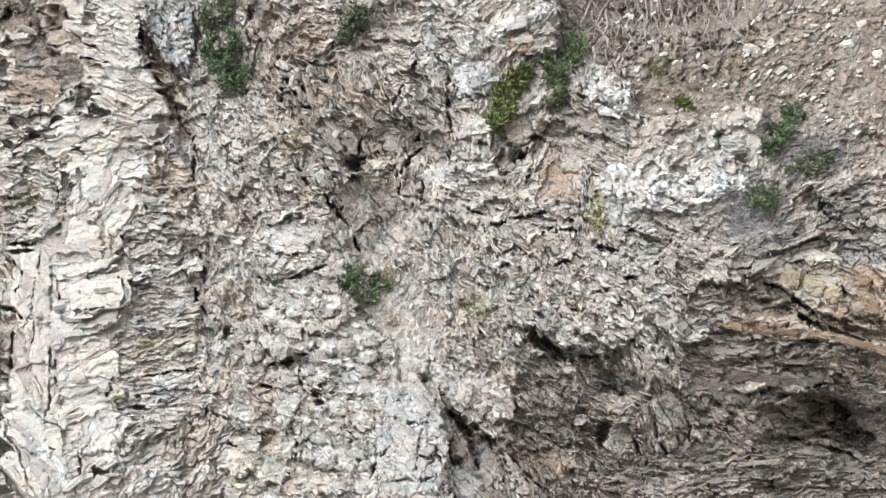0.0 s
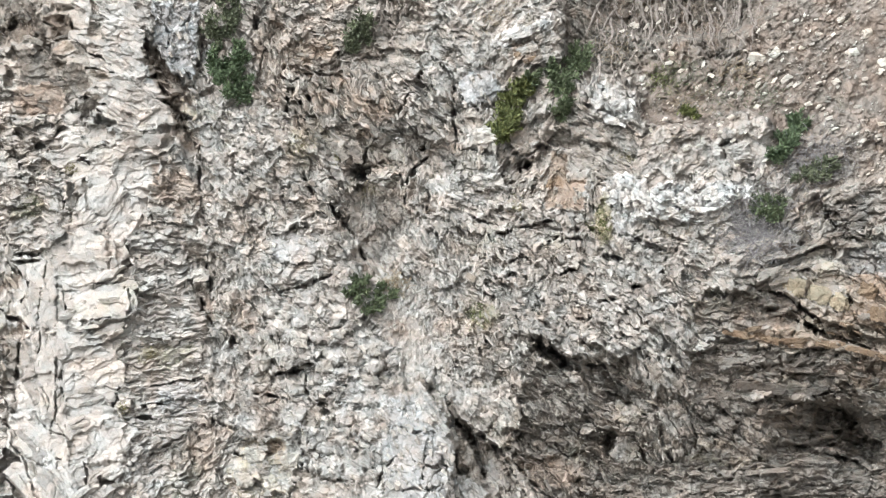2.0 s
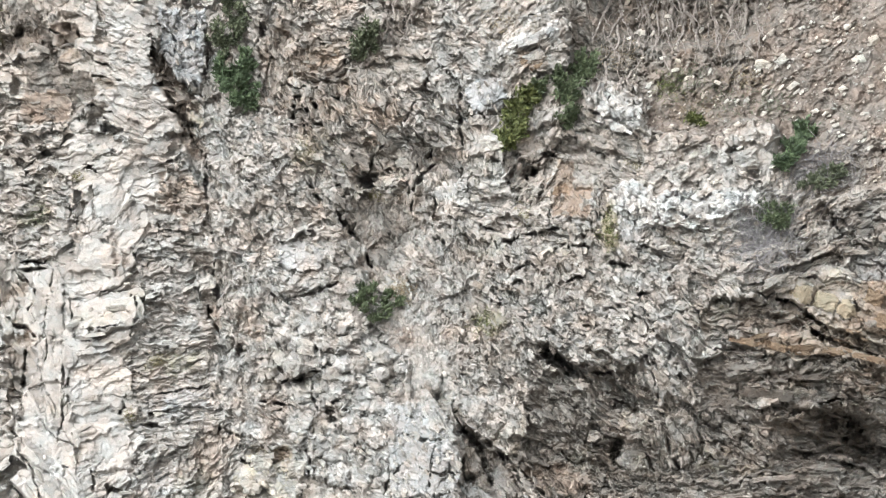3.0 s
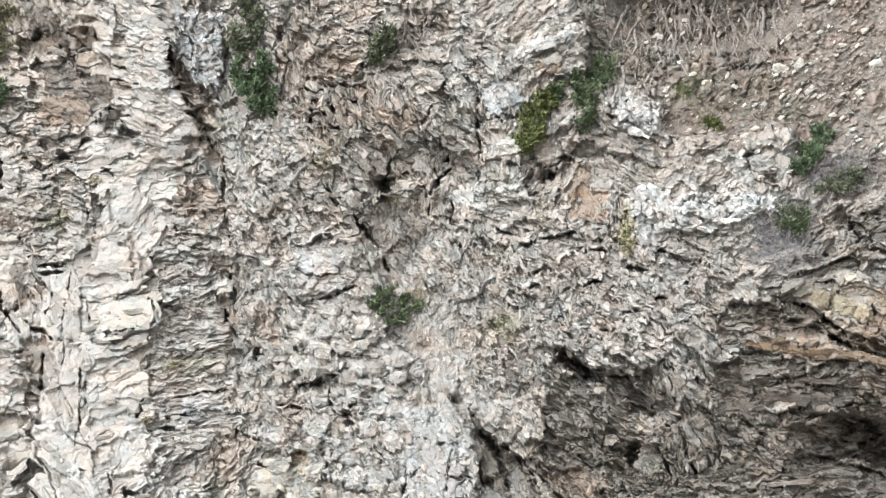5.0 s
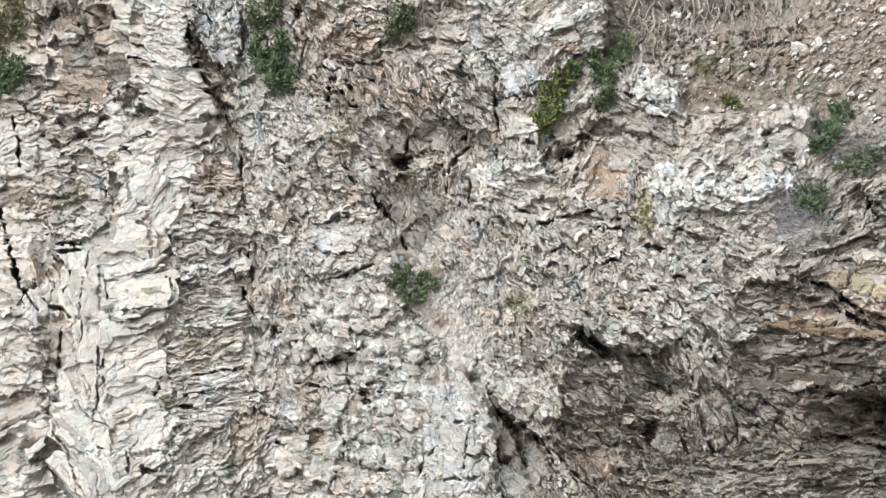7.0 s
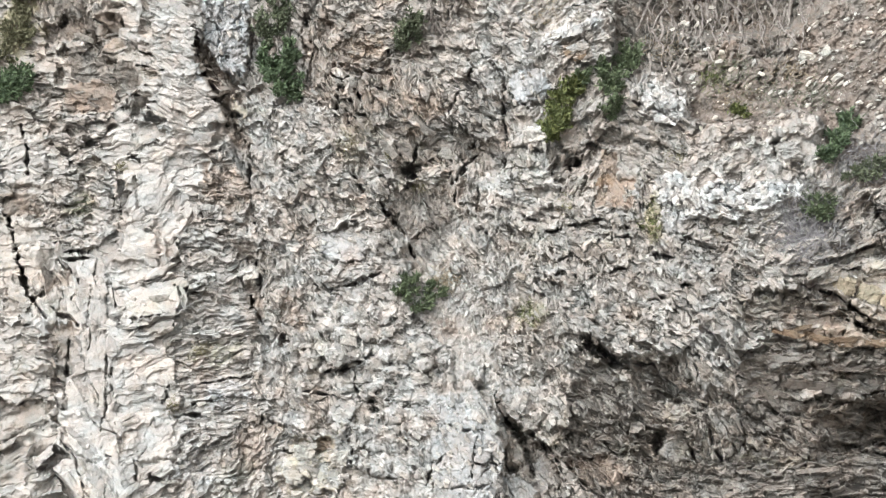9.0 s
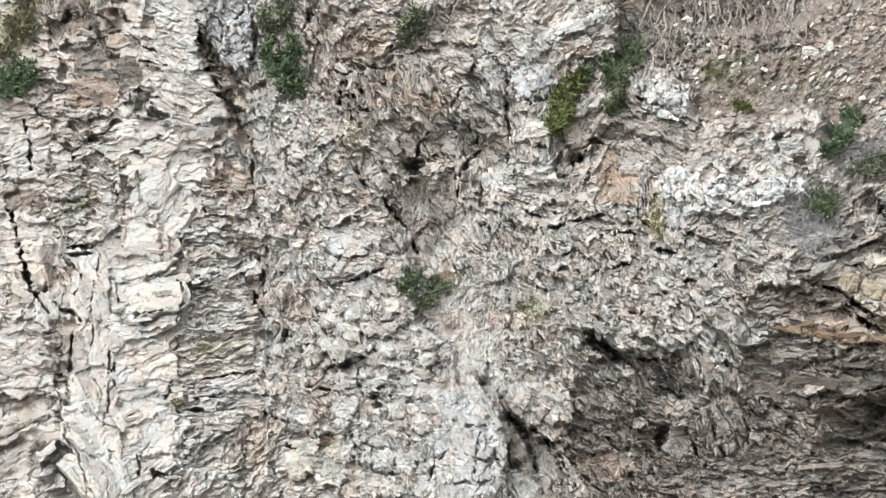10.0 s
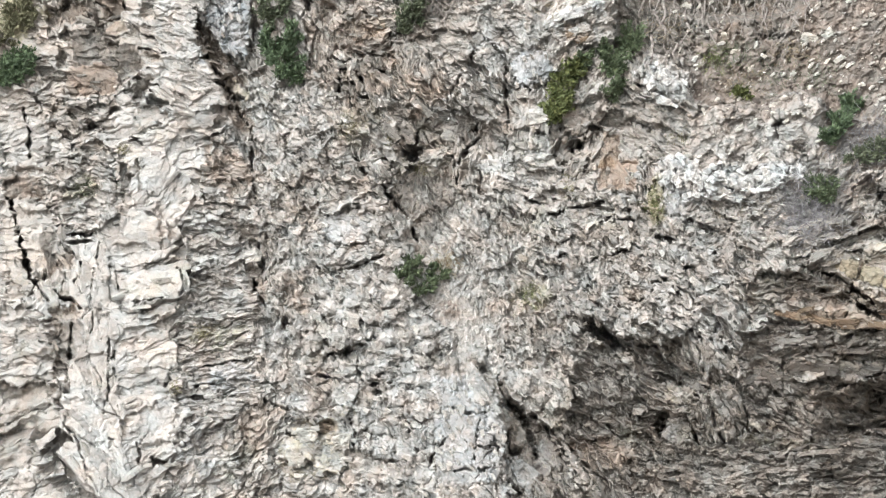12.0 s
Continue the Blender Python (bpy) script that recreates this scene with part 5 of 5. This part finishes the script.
def hull_mesh(name, count, box, squareness, rng, mat):
    bm = bmesh.new()
    for p in hull_points(count, box, squareness, rng):
        bm.verts.new(p)
    out = bmesh.ops.convex_hull(bm, input=bm.verts[:])
    bmesh.ops.delete(bm, geom=[v for v in bm.verts if not v.link_faces], context="VERTS")
    me = bpy.data.meshes.new(name)
    bm.to_mesh(me)
    bm.free()
    me.materials.append(mat)
    return me


def bedding(angle, rng, wild=0.22):
    t = radians(angle)
    ex = RIGHT * math.cos(t) - UP * math.sin(t)
    ez = RIGHT * math.sin(t) + UP * math.cos(t)
    m = Matrix((ex, FWD, ez)).transposed().to_4x4()
    return m @ Euler((rng.gauss(0.25, wild), rng.gauss(0, wild * 0.6), rng.gauss(0, wild))).to_matrix().to_4x4()


def scatter(name, parent, body, count, length, flat, depth, seed, box=None, kind=None, squareness=0.7, sink=0.3, points=5, angle=None):
    """Separate pieces of rock, bedded like the zone they lie in."""
    rng = random.Random(seed)
    shapes, made = {}, 0
    lo_a, hi_a, lo_b, hi_b = box or (-120, 1590, -50, 910)
    while made < count:
        a, b = rng.uniform(lo_a, hi_a), rng.uniform(lo_b, hi_b)
        z = ZONES[WHICH[grid_index(a, b)]]
        if z["body"] != body:
            continue
        k = kind or rock_kind(a, b)
        n = rng.randrange(6)
        if (k, n) not in shapes:
            shapes[k, n] = hull_mesh(name, points, (0.5, 0.5, 0.5), squareness, random.Random(seed + n), PIECE[k])
        size = length[0] * (length[1] / length[0]) ** rng.random()
        ob = new(name, shapes[k, n])
        ob.parent = parent
        if parent is None:
            tagged(ob, "pale angular stone lying on the brown earth slope", "stone", "loose stones on the slope")
        hi = size * rng.uniform(*flat)
        d = size * rng.uniform(*depth)
        m = bedding(z["angle"] + rng.gauss(0, 12) if angle is None else angle + rng.gauss(0, 22), rng)
        ob.matrix_basis = Matrix.Translation(place(a, b, top_at(a, b, size * 0.25) + d * (0.5 - sink))) @ m @ Matrix.Diagonal((size / 100, d / 100, hi / 100, 1))
        made += 1


def chips(name, parent, bodies, count, length, seed, label):
    """Small angular chips past counting, joined, each coloured as the rock it broke from."""
    rng, rn = random.Random(seed), np.random.RandomState(seed)
    shapes = []
    for n in range(8):
        me = hull_mesh(name, 3, (0.5, 0.5, 0.5), 0.75, random.Random(seed + n), ROCK)
        shapes.append((np.array([v.co[:] for v in me.vertices]), np.array([p.vertices[:] for p in me.polygons])))
        bpy.data.meshes.remove(me)
    V, F, K, M, H, base, made = [], [], [], [], [], 0, 0
    while made < count:
        a, b = rng.uniform(-135, 1610), rng.uniform(-65, 925)
        ij = grid_index(a, b)
        z = ZONES[WHICH[ij]]
        if z["body"] not in bodies:
            continue
        v, f = shapes[rng.randrange(8)]
        size = length[0] * (length[1] / length[0]) ** (rng.random() ** 1.5)
        dims = np.array((size, size * rng.uniform(0.4, 0.8), size * rng.uniform(0.25, 0.6))) / 100
        m = np.array(bedding(z["angle"] + rng.gauss(0, 18), rng, 0.5).to_3x3())
        V.append((v * dims) @ m.T + np.array(place(a, b, top_at(a, b, 3) - size * 0.06)))
        F.append(f + base)
        pale, ochre, earth, white, shale_shade, blue, rust, moss = (float(q[ij]) for q in MASK)
        K.append(np.tile((pale + rng.gauss(0, 0.15), ochre, earth * 0.25, 1), (len(v), 1)))
        M.append(np.tile((rng.random(), shale_shade, white, 0.5), (len(v), 1)))
        H.append(np.tile((blue, rust, moss, 1), (len(v), 1)))
        base += len(v)
        made += 1
    V, F = np.concatenate(V), np.concatenate(F)
    me = bpy.data.meshes.new(name)
    me.from_pydata(V.tolist(), [], F.tolist())
    for at_name, data in (("kind", K), ("mark", M), ("tint", H)):
        at = me.attributes.new(at_name, "FLOAT_COLOR", "POINT")
        at.data.foreach_set("color", np.concatenate(data).astype(np.float32).ravel())
    me.materials.append(ROCK)
    ob = new(name, me)
    ob.parent = parent
    return tagged(ob, label, kind="stuff")


def boulder(name, key, a, b, wide, high, angle, kind, seed, proud=0.42, deep=0.5, rough=0.3):
    """One large block or slab of its own, with a broken skin."""
    rng = random.Random(seed)
    bm = bmesh.new()
    for p in hull_points(7, (0.5, 0.5, 0.5), 0.6, rng, 0.55 if wide > 2.5 * high else 0.3):
        bm.verts.new(p)
    bmesh.ops.convex_hull(bm, input=bm.verts[:])
    bmesh.ops.delete(bm, geom=[v for v in bm.verts if not v.link_faces], context="VERTS")
    bmesh.ops.subdivide_edges(bm, edges=bm.edges[:], cuts=5, use_grid_fill=True)
    d = min(wide, high) * deep * 2
    dims = Vector((wide, d, high)) / 100
    for v in bm.verts:
        p = Vector([c * h for c, h in zip(v.co, dims)])
        step = (noise.cell(p * 9 + Vector((seed, 0, 0))) - 0.5) * 0.7 + noise.noise(p * 17 + Vector((seed, 3, 1))) * 0.6
        v.co = p * (1 + rough * step)
    ob = part(name, bm, PIECE[kind], None if key == "slope" else BODY[key])
    if key == "slope":
        tagged(ob, "larger cream stone half buried in the brown earth slope", "stone", "loose stones on the slope")
    m = bedding(angle, rng, 0.12)
    ob.matrix_basis = Matrix.Translation(place(a, b, top_at(a, b, min(wide, high) * 0.4) + d * (proud - 0.5))) @ m
    return ob


# ---- plants ----
def tube(bm, pts, r0, r1, sides=5):
    rings = []
    for k, p in enumerate(pts):
        d = (pts[min(k + 1, len(pts) - 1)] - pts[max(k - 1, 0)]).normalized()
        e = d.cross(Vector((0.3, 0.9, 0.2))).normalized()
        f = d.cross(e)
        r = r0 + (r1 - r0) * k / (len(pts) - 1)
        rings.append([bm.verts.new(p + (e * math.cos(2 * math.pi * q / sides) + f * math.sin(2 * math.pi * q / sides)) * r) for q in range(sides)])
    for lo, hi in zip(rings, rings[1:]):
        for q in range(sides):
            bm.faces.new((lo[q], lo[(q + 1) % sides], hi[(q + 1) % sides], hi[q]))
    bm.faces.new(rings[0][::-1])
    bm.faces.new(rings[-1])


def leaf_blades(bm, at, along, length, width, rng):
    side = along.cross(Vector([rng.gauss(0, 1) for _ in range(3)])).normalized()
    fold = along.cross(side) * width * 0.35
    p, tip = at, at + along * length
    mid = at + along * length * 0.45
    v = [bm.verts.new(q) for q in (p, mid + side * width * 0.5 + fold, tip, mid - side * width * 0.5 + fold)]
    bm.faces.new((v[0], v[1], v[2]))
    bm.faces.new((v[0], v[2], v[3]))


def shrub(name, label, lobes, mat, seed, leaf=(10.0, 5.0), density=1.0, lean=(0.2, -0.5), category="shrub"):
    """lobes: (a, b, half width, half height, angle) in chart centimetres; stems fan from the first lobe's foot into clumps of leaves."""
    rng = random.Random(seed)
    foot_a, foot_b = lobes[0][0], lobes[0][1] + lobes[0][3] * 0.6
    foot = place(foot_a, foot_b, depth_at(foot_a, foot_b) - 4)
    base = tagged(new(name), label, category)
    base.matrix_basis = Matrix.Translation(foot)
    wood, green = bmesh.new(), bmesh.new()
    for a, b, ra, rb, angle in lobes:
        c, s = math.cos(radians(angle)), math.sin(radians(angle))
        start_a, start_b = a + rng.uniform(-0.2, 0.2) * ra, b + rb * 0.5
        start = place(start_a, start_b, depth_at(start_a, start_b) - 4) - foot
        for _ in range(max(6, int(ra * rb / 42 * density))):
            r, t = math.sqrt(rng.random()), rng.uniform(0, 2 * math.pi)
            x, y = r * math.cos(t) * ra, r * math.sin(t) * rb
            ca, cb = a + x * c - y * s, b + x * s + y * c
            out = top_at(ca, cb, 5) + rng.uniform(5, 30) * (1.2 - r * 0.7)
            tip = place(ca, cb, out) - foot
            mid = (start + tip) * 0.5 + Vector([rng.gauss(0, 0.02) for _ in range(3)]) - FWD * 0.03
            tube(wood, [start, mid, tip], 0.008, 0.003, 3)
            way = (tip - start).normalized()
            for _ in range(36):
                f = 1 - 0.55 * rng.random() ** 1.5
                at = start.lerp(mid, f * 2) if f < 0.5 else mid.lerp(tip, f * 2 - 1)
                at = at + Vector([rng.gauss(0, 0.03) for _ in range(3)])
                d = (way * 0.6 + RIGHT * lean[0] - UP * lean[1] * 0.6 - FWD * 0.3 + Vector([rng.gauss(0, 0.55) for _ in range(3)])).normalized()
                leaf_blades(green, at, d, leaf[0] * rng.uniform(0.6, 1.3) / 100, leaf[1] * rng.uniform(0.7, 1.3) / 100, rng)
    tagged(part("wood", wood, WOOD, base, "thin grey woody stems"), kind="stuff")
    tagged(part("foliage", green, mat, base), kind="stuff")
    return base


def tuft(name, label, a, b, ra, rb, mat, seed, count=160, length=16, category="grass tuft"):
    rng = random.Random(seed)
    foot = place(a, b, depth_at(a, b) - 2)
    base = tagged(new(name), label, category)
    base.matrix_basis = Matrix.Translation(foot)
    bm = bmesh.new()
    for _ in range(count):
        ca, cb = a + rng.gauss(0, ra * 0.5), b + rng.gauss(0, rb * 0.5)
        at = place(ca, cb, top_at(ca, cb, 3)) - foot
        d = (UP * rng.uniform(-0.8, 0.8) - FWD * rng.uniform(0.1, 0.5) + RIGHT * rng.gauss(0, 0.6)).normalized()
        leaf_blades(bm, at, d, length * rng.uniform(0.5, 1.2) / 100, 1.3 / 100, rng)
    tagged(part("grass", bm, mat, base), kind="stuff")
    return base


def root(a, b, length, thick, seed, label="bare grey root hanging down the earth slope", group="hanging roots", lean=0.0):
    """One wandering root with a couple of side roots."""
    rng = random.Random(seed)

    def run(a0, b0, n, drift, out):
        pts, sideways = [], drift
        for k in range(n):
            pts.append(place(a0, b0, top_at(a0, b0, 3) + out))
            sideways = 0.45 * sideways + rng.gauss(0, 0.36) + 0.3 * lean
            a0 += sideways * length / n
            b0 += length / n * rng.uniform(0.7, 1.2)
        return pts

    bm = bmesh.new()
    main = run(a, b, 14, lean, 2.5)
    tube(bm, main, thick / 100, thick * 0.35 / 100, 6)
    ob = tagged(part("root", bm, WOOD), label, "root", group)
    for k in range(2):
        j = rng.randrange(2, 6)
        side = bmesh.new()
        p = main[j]
        pts = [p.copy()]
        way = (RIGHT * rng.choice((-1, 1)) * rng.uniform(0.2, 0.6) - UP).normalized()
        for _ in range(4):
            pts.append(pts[-1] + way * length * 0.08 / 100 + Vector([rng.gauss(0, 0.022) for _ in range(3)]))
        tube(side, pts, thick * 0.5 / 100, thick * 0.2 / 100, 5)
        part("side_root", side, WOOD, ob)
    return ob


shrub("shrub", "dark green shrub hanging in a rock cleft beside grey rock", [(398, 118, 40, 36, 10), (418, 148, 24, 14, 0), (378, 82, 20, 34, 0), (408, 82, 22, 26, 0)], GREEN, 1, density=0.95)
shrub("shrub", "sparse grey-green shrub high in a rock cleft", [(380, 30, 30, 40, 0), (378, -30, 26, 30, 0), (405, 10, 16, 36, 0)], GREY_GREEN, 21, density=0.6)
shrub("shrub", "small sparse green shrub among roots", [(622, 48, 22, 24, 0), (632, 20, 18, 18, 0), (612, 68, 14, 12, 0)], GREY_GREEN, 2, density=0.9)
shrub("shrub", "yellow-green shrub growing slantwise from a rock", [(884, 196, 22, 34, 20), (900, 162, 26, 28, 25), (918, 134, 18, 20, 30), (876, 222, 14, 16, 10)], OLIVE, 3, density=1.3)
shrub("shrub", "dark green shrub between earth and rock", [(990, 130, 28, 26, 30), (1012, 86, 24, 32, 25), (986, 176, 20, 22, 20), (930, 118, 18, 20, 30), (968, 104, 16, 18, 20)], DULL_GREEN, 4, density=1.0)
shrub("shrub", "bright green shrub at the edge of the earth slope", [(1382, 232, 20, 30, 35), (1362, 258, 18, 16, 30), (1402, 202, 20, 16, -30)], GREEN, 5, density=1.3)
shrub("shrub", "green shrub over dry grey stalks", [(1350, 346, 38, 22, -15), (1334, 366, 26, 14, -10), (1368, 364, 18, 22, 20)], DULL_GREEN, 6, density=0.7)
shrub("shrub", "grey-green low shrub on the slope", [(1448, 286, 34, 16, -15), (1416, 296, 22, 12, 0)], GREY_GREEN, 7, density=0.9)
shrub("shrub", "round dark green shrub in the middle of the face", [(640, 488, 30, 16, 8), (676, 502, 28, 16, 15), (640, 520, 34, 18, -10), (612, 500, 14, 14, 0)], DULL_GREEN, 8, density=0.5)
shrub("shrub", "dark green shrub on a ledge of the cliff", [(-78, 130, 44, 28, -20), (-100, 150, 26, 16, -10)], GREEN, 9, density=1.4)
shrub("shrub", "small bright green sprig on earth", [(1215, 185, 20, 12, 0)], OLIVE, 10)
shrub("shrub", "dry olive scrub at the top of a rock ledge", [(-74, 40, 34, 34, 0), (-96, 80, 30, 22, 0), (-60, -20, 34, 26, 0)], DRY_OLIVE, 22, density=0.7)
tuft("grass_tuft", "yellow-green grass tuft on the earth slope", 1165, 125, 26, 26, OLIVE, 11)
tuft("grass_tuft", "dry yellow plant in a crack of the rock", 832, 540, 20, 24, OLIVE, 12, 120)
tuft("grass_tuft", "yellow-green plants beside the ochre slab", 1055, 380, 16, 40, OLIVE, 13, 140)
tuft("grass_tuft", "dry grey stalks hanging under a shrub", 1330, 385, 60, 60, GREY_TWIG, 14, 1000, 36)
tuft("grass_tuft", "dry stalks on the slope below a shrub", 1430, 270, 80, 50, GREY_TWIG, 15, 560, 28)
tuft("grass_tuft", "dry straw-coloured grass below the round shrub", 690, 482, 26, 22, STRAW, 16, 220)
tuft("grass_tuft", "dull olive moss tuft on pale rock", 45, 350, 22, 20, GREY_GREEN, 17, 160, 7)
for n, (a, b, wide, high) in enumerate(((255, 605, 14, 16), (205, 705, 10, 16), (520, 238, 18, 20), (592, 262, 10, 12), (1100, 262, 22, 16), (905, 345, 12, 24), (640, 318, 16, 10), (115, 282, 12, 10))):
    tuft("moss_tuft", "yellowish moss tuft clinging to bare rock", a, b, wide, high, MOSS, 60 + n, 90, 6, "moss")
for n, (a, b, wide, high) in enumerate(((1205, 165, 50, 30), (868, 15, 40, 36), (1075, 70, 50, 30), (1300, 110, 46, 26))):
    tuft("grass_tuft", "thin dry straw-coloured grass on bare earth", a, b, wide, high, STRAW, 80 + n, 150, 13)
for n in range(30):
    rr = random.Random(400 + n)
    root(rr.uniform(1040, 1350), rr.uniform(-60, 40), rr.uniform(40, 110), rr.uniform(1.3, 2.4), 500 + n, lean=rr.gauss(-0.05, 0.15))
for n, (a, b, wide, high) in enumerate(((1235, 130, 60, 44), (1285, 165, 60, 40), (1190, 110, 40, 34), (1345, 150, 30, 30))):
    tuft("grass_tuft", "sparse dull olive stalks on torn earth", a, b, wide, high, GREY_GREEN, 90 + n, 130, 12)
for n in range(16):
    rr = random.Random(1400 + n)
    root(rr.uniform(1130, 1350), rr.uniform(-70, 5), rr.uniform(30, 70), rr.uniform(0.9, 1.9), 1500 + n, lean=rr.gauss(0, 0.1))
for n in range(12):
    rr = random.Random(800 + n)
    root(rr.uniform(1045, 1345), rr.uniform(-55, 20), rr.uniform(50, 90), rr.uniform(2.6, 3.8), 830 + n, "thick bare root hanging down the earth slope", lean=rr.gauss(0, 0.3))
for n, (a, b, long, thick, lean) in enumerate(((1122, -20, 90, 3.6, 0.02), (1110, 40, 60, 2.6, 0.1), (1284, -30, 80, 3.4, -0.05), (1298, -20, 60, 4.2, -0.15), (1052, 80, 60, 3.0, 0.05), (1098, 96, 46, 2.6, 0.0),
                                               (1080, 110, 30, 2.4, -0.2), (1150, 60, 50, 2.4, 0.3), (1320, -30, 70, 3.0, 0.05), (1178, -30, 70, 2.4, 0.0), (1040, 60, 50, 2.6, -0.1), (1215, -40, 70, 2.4, 0.1))):
    root(a, b, long, thick, 870 + n, "thick bare root hanging down the earth slope", lean=lean)
for n in range(9):
    rr = random.Random(600 + n)
    root(rr.uniform(655, 715), rr.uniform(-55, 0), rr.uniform(60, 100), rr.uniform(2.4, 4.2), 700 + n, "thick pale root hanging over shattered rock", "roots over the rock", -0.15)

# ---- pieces of rock, the countless chips last ----
scatter("stone", None, "slope", 270, (5, 20), (0.26, 0.55), (0.4, 0.7), 31, (1080, 1600, -60, 300), "stone", 0.35, 0.25, 18, -35)
scatter("quartz_lump", BODY["vein"], "vein", 90, (10, 24), (0.5, 0.9), (0.5, 0.8), 32, (1060, 1320, 295, 400), "white", 0.4, 0.38, 20)
scatter("rock_slab", BODY["shale_shade"], "shale_shade", 300, (12, 38), (0.15, 0.32), (0.3, 0.5), 33, sink=0.47)
for n, (key, count) in enumerate((("far", 60), ("cleft", 180), ("flaky", 260), ("blocky", 280), ("pale_slab", 60), ("rubble", 300), ("outcrop", 160))):
    scatter("rock_block", BODY[key], key, count, (9, 24), (0.25, 0.55), (0.4, 0.7), 340 + n, sink=0.55)
    chips("rock_chips", BODY[key], (key,), count * 5, (4, 13), 410 + n, "small angular rock chips")
scatter("rock_slab", BODY["buttress"], "buttress", 60, (20, 55), (0.15, 0.3), (0.2, 0.3), 35, sink=0.5)
chips("rock_chips", BODY["shale_shade"], ("shale_shade",), 3500, (4, 15), 42, "small dark shale chips")
chips("rock_chips", BODY["slope"], ("slope",), 1500, (3, 9), 43, "small pale pebbles in the earth")
chips("rock_chips", BODY["buttress"], ("buttress",), 500, (4, 12), 44, "small pale rock chips")

# ---- blocks that can be told apart ----
def blocks(key, kind, *rows):
    """Single blocks (a, b, width, height, angle) that stand out of one mass of rock."""
    for n, (a, b, wide, high, angle) in enumerate(rows):
        name = "stone" if key == "slope" else "rock_slab" if wide > 2.5 * high else "rock_block"
        boulder(name, key, a, b, wide, high, angle, kind, 900 + int(a) + n)


blocks("cleft", "pale", (345, 472, 26, 32, 80))
blocks("outcrop", "white", (1048, 165, 30, 24, 60), (1086, 168, 30, 40, 70), (1072, 196, 40, 18, 15), (915, 42, 60, 18, -28))
blocks("outcrop", "pale", (850, 226, 40, 54, 78), (822, 185, 24, 40, 80), (1040, 215, 70, 12, 18), (1300, 255, 52, 44, -20), (925, 70, 44, 20, -30))
blocks("blocky", "pale", (615, 612, 34, 27, 10), (652, 604, 28, 24, -10), (500, 622, 46, 36, 25), (540, 545, 40, 36, 30), (522, 580, 44, 34, 10), (585, 575, 34, 26, -15))
blocks("blocky", "pale", (566, 632, 40, 26, 10), (500, 535, 34, 30, 40), (470, 600, 30, 34, 60), (640, 655, 40, 22, 5))
blocks("blocky", "stone", (440, 790, 46, 26, 15), (500, 800, 40, 30, -10), (420, 830, 44, 30, 10))
blocks("flaky", "mid", (722, 232, 46, 26, 24), (650, 210, 60, 18, 40), (700, 262, 40, 20, 30), (590, 250, 50, 20, 35))
blocks("slope", "stone", (1525, 45, 27, 20, -10), (1500, 78, 25, 18, -30), (1328, 86, 34, 22, 10), (1363, 80, 27, 19, -35), (1380, 126, 28, 11, -42), (1206, 246, 20, 11, -30))
blocks("slope", "stone", (1440, 45, 18, 12, -30), (1550, 205, 24, 10, 5), (1115, 30, 20, 14, 0), (1470, 130, 20, 12, -35), (1410, 70, 16, 11, -30), (1555, 95, 24, 15, -30))
blocks("slope", "stone", (1300, 150, 18, 10, -30), (1180, 80, 15, 12, 0), (1345, 30, 20, 12, -35), (1480, 20, 18, 12, -20), (1265, 205, 22, 9, -15), (1420, 170, 18, 10, -25))
blocks("slope", "stone", (1510, 175, 20, 9, 0), (1225, 140, 15, 10, -20))
blocks("shale_shade", "cream", (1395, 492, 46, 40, 10), (1440, 505, 44, 34, 20), (1475, 520, 44, 36, 15))
blocks("shale_shade", "ochre", (1525, 500, 40, 34, 15), (1545, 540, 40, 34, 20), (1290, 574, 60, 13, 14), (1345, 584, 60, 14, 10))
blocks("shale_shade", "ochre", (1400, 590, 62, 15, 4), (1455, 594, 60, 14, 8), (1510, 606, 60, 15, 16), (1560, 622, 60, 14, 18))
blocks("shale_shade", "mid", (1310, 482, 60, 12, -12), (1352, 468, 55, 13, -20), (1395, 448, 55, 13, -26), (1440, 432, 60, 13, -14), (1380, 425, 45, 10, -28), (1490, 420, 60, 10, 8))
blocks("shale_shade", "shale_shade", (1520, 385, 60, 10, -12))
blocks("shale_shade", "mid", (1150, 640, 30, 60, -25), (1180, 655, 22, 56, -30))
blocks("shale_shade", "shale_shade", (1330, 668, 90, 20, 8), (1280, 622, 90, 13, 5), (1420, 675, 80, 16, 2), (1300, 700, 80, 14, 14), (1260, 690, 60, 18, 30), (1400, 640, 70, 12, 3))
blocks("shale_shade", "shale_shade", (1340, 820, 90, 10, 2), (1420, 850, 100, 11, 4), (1250, 850, 80, 10, 4), (1500, 830, 80, 11, 0))
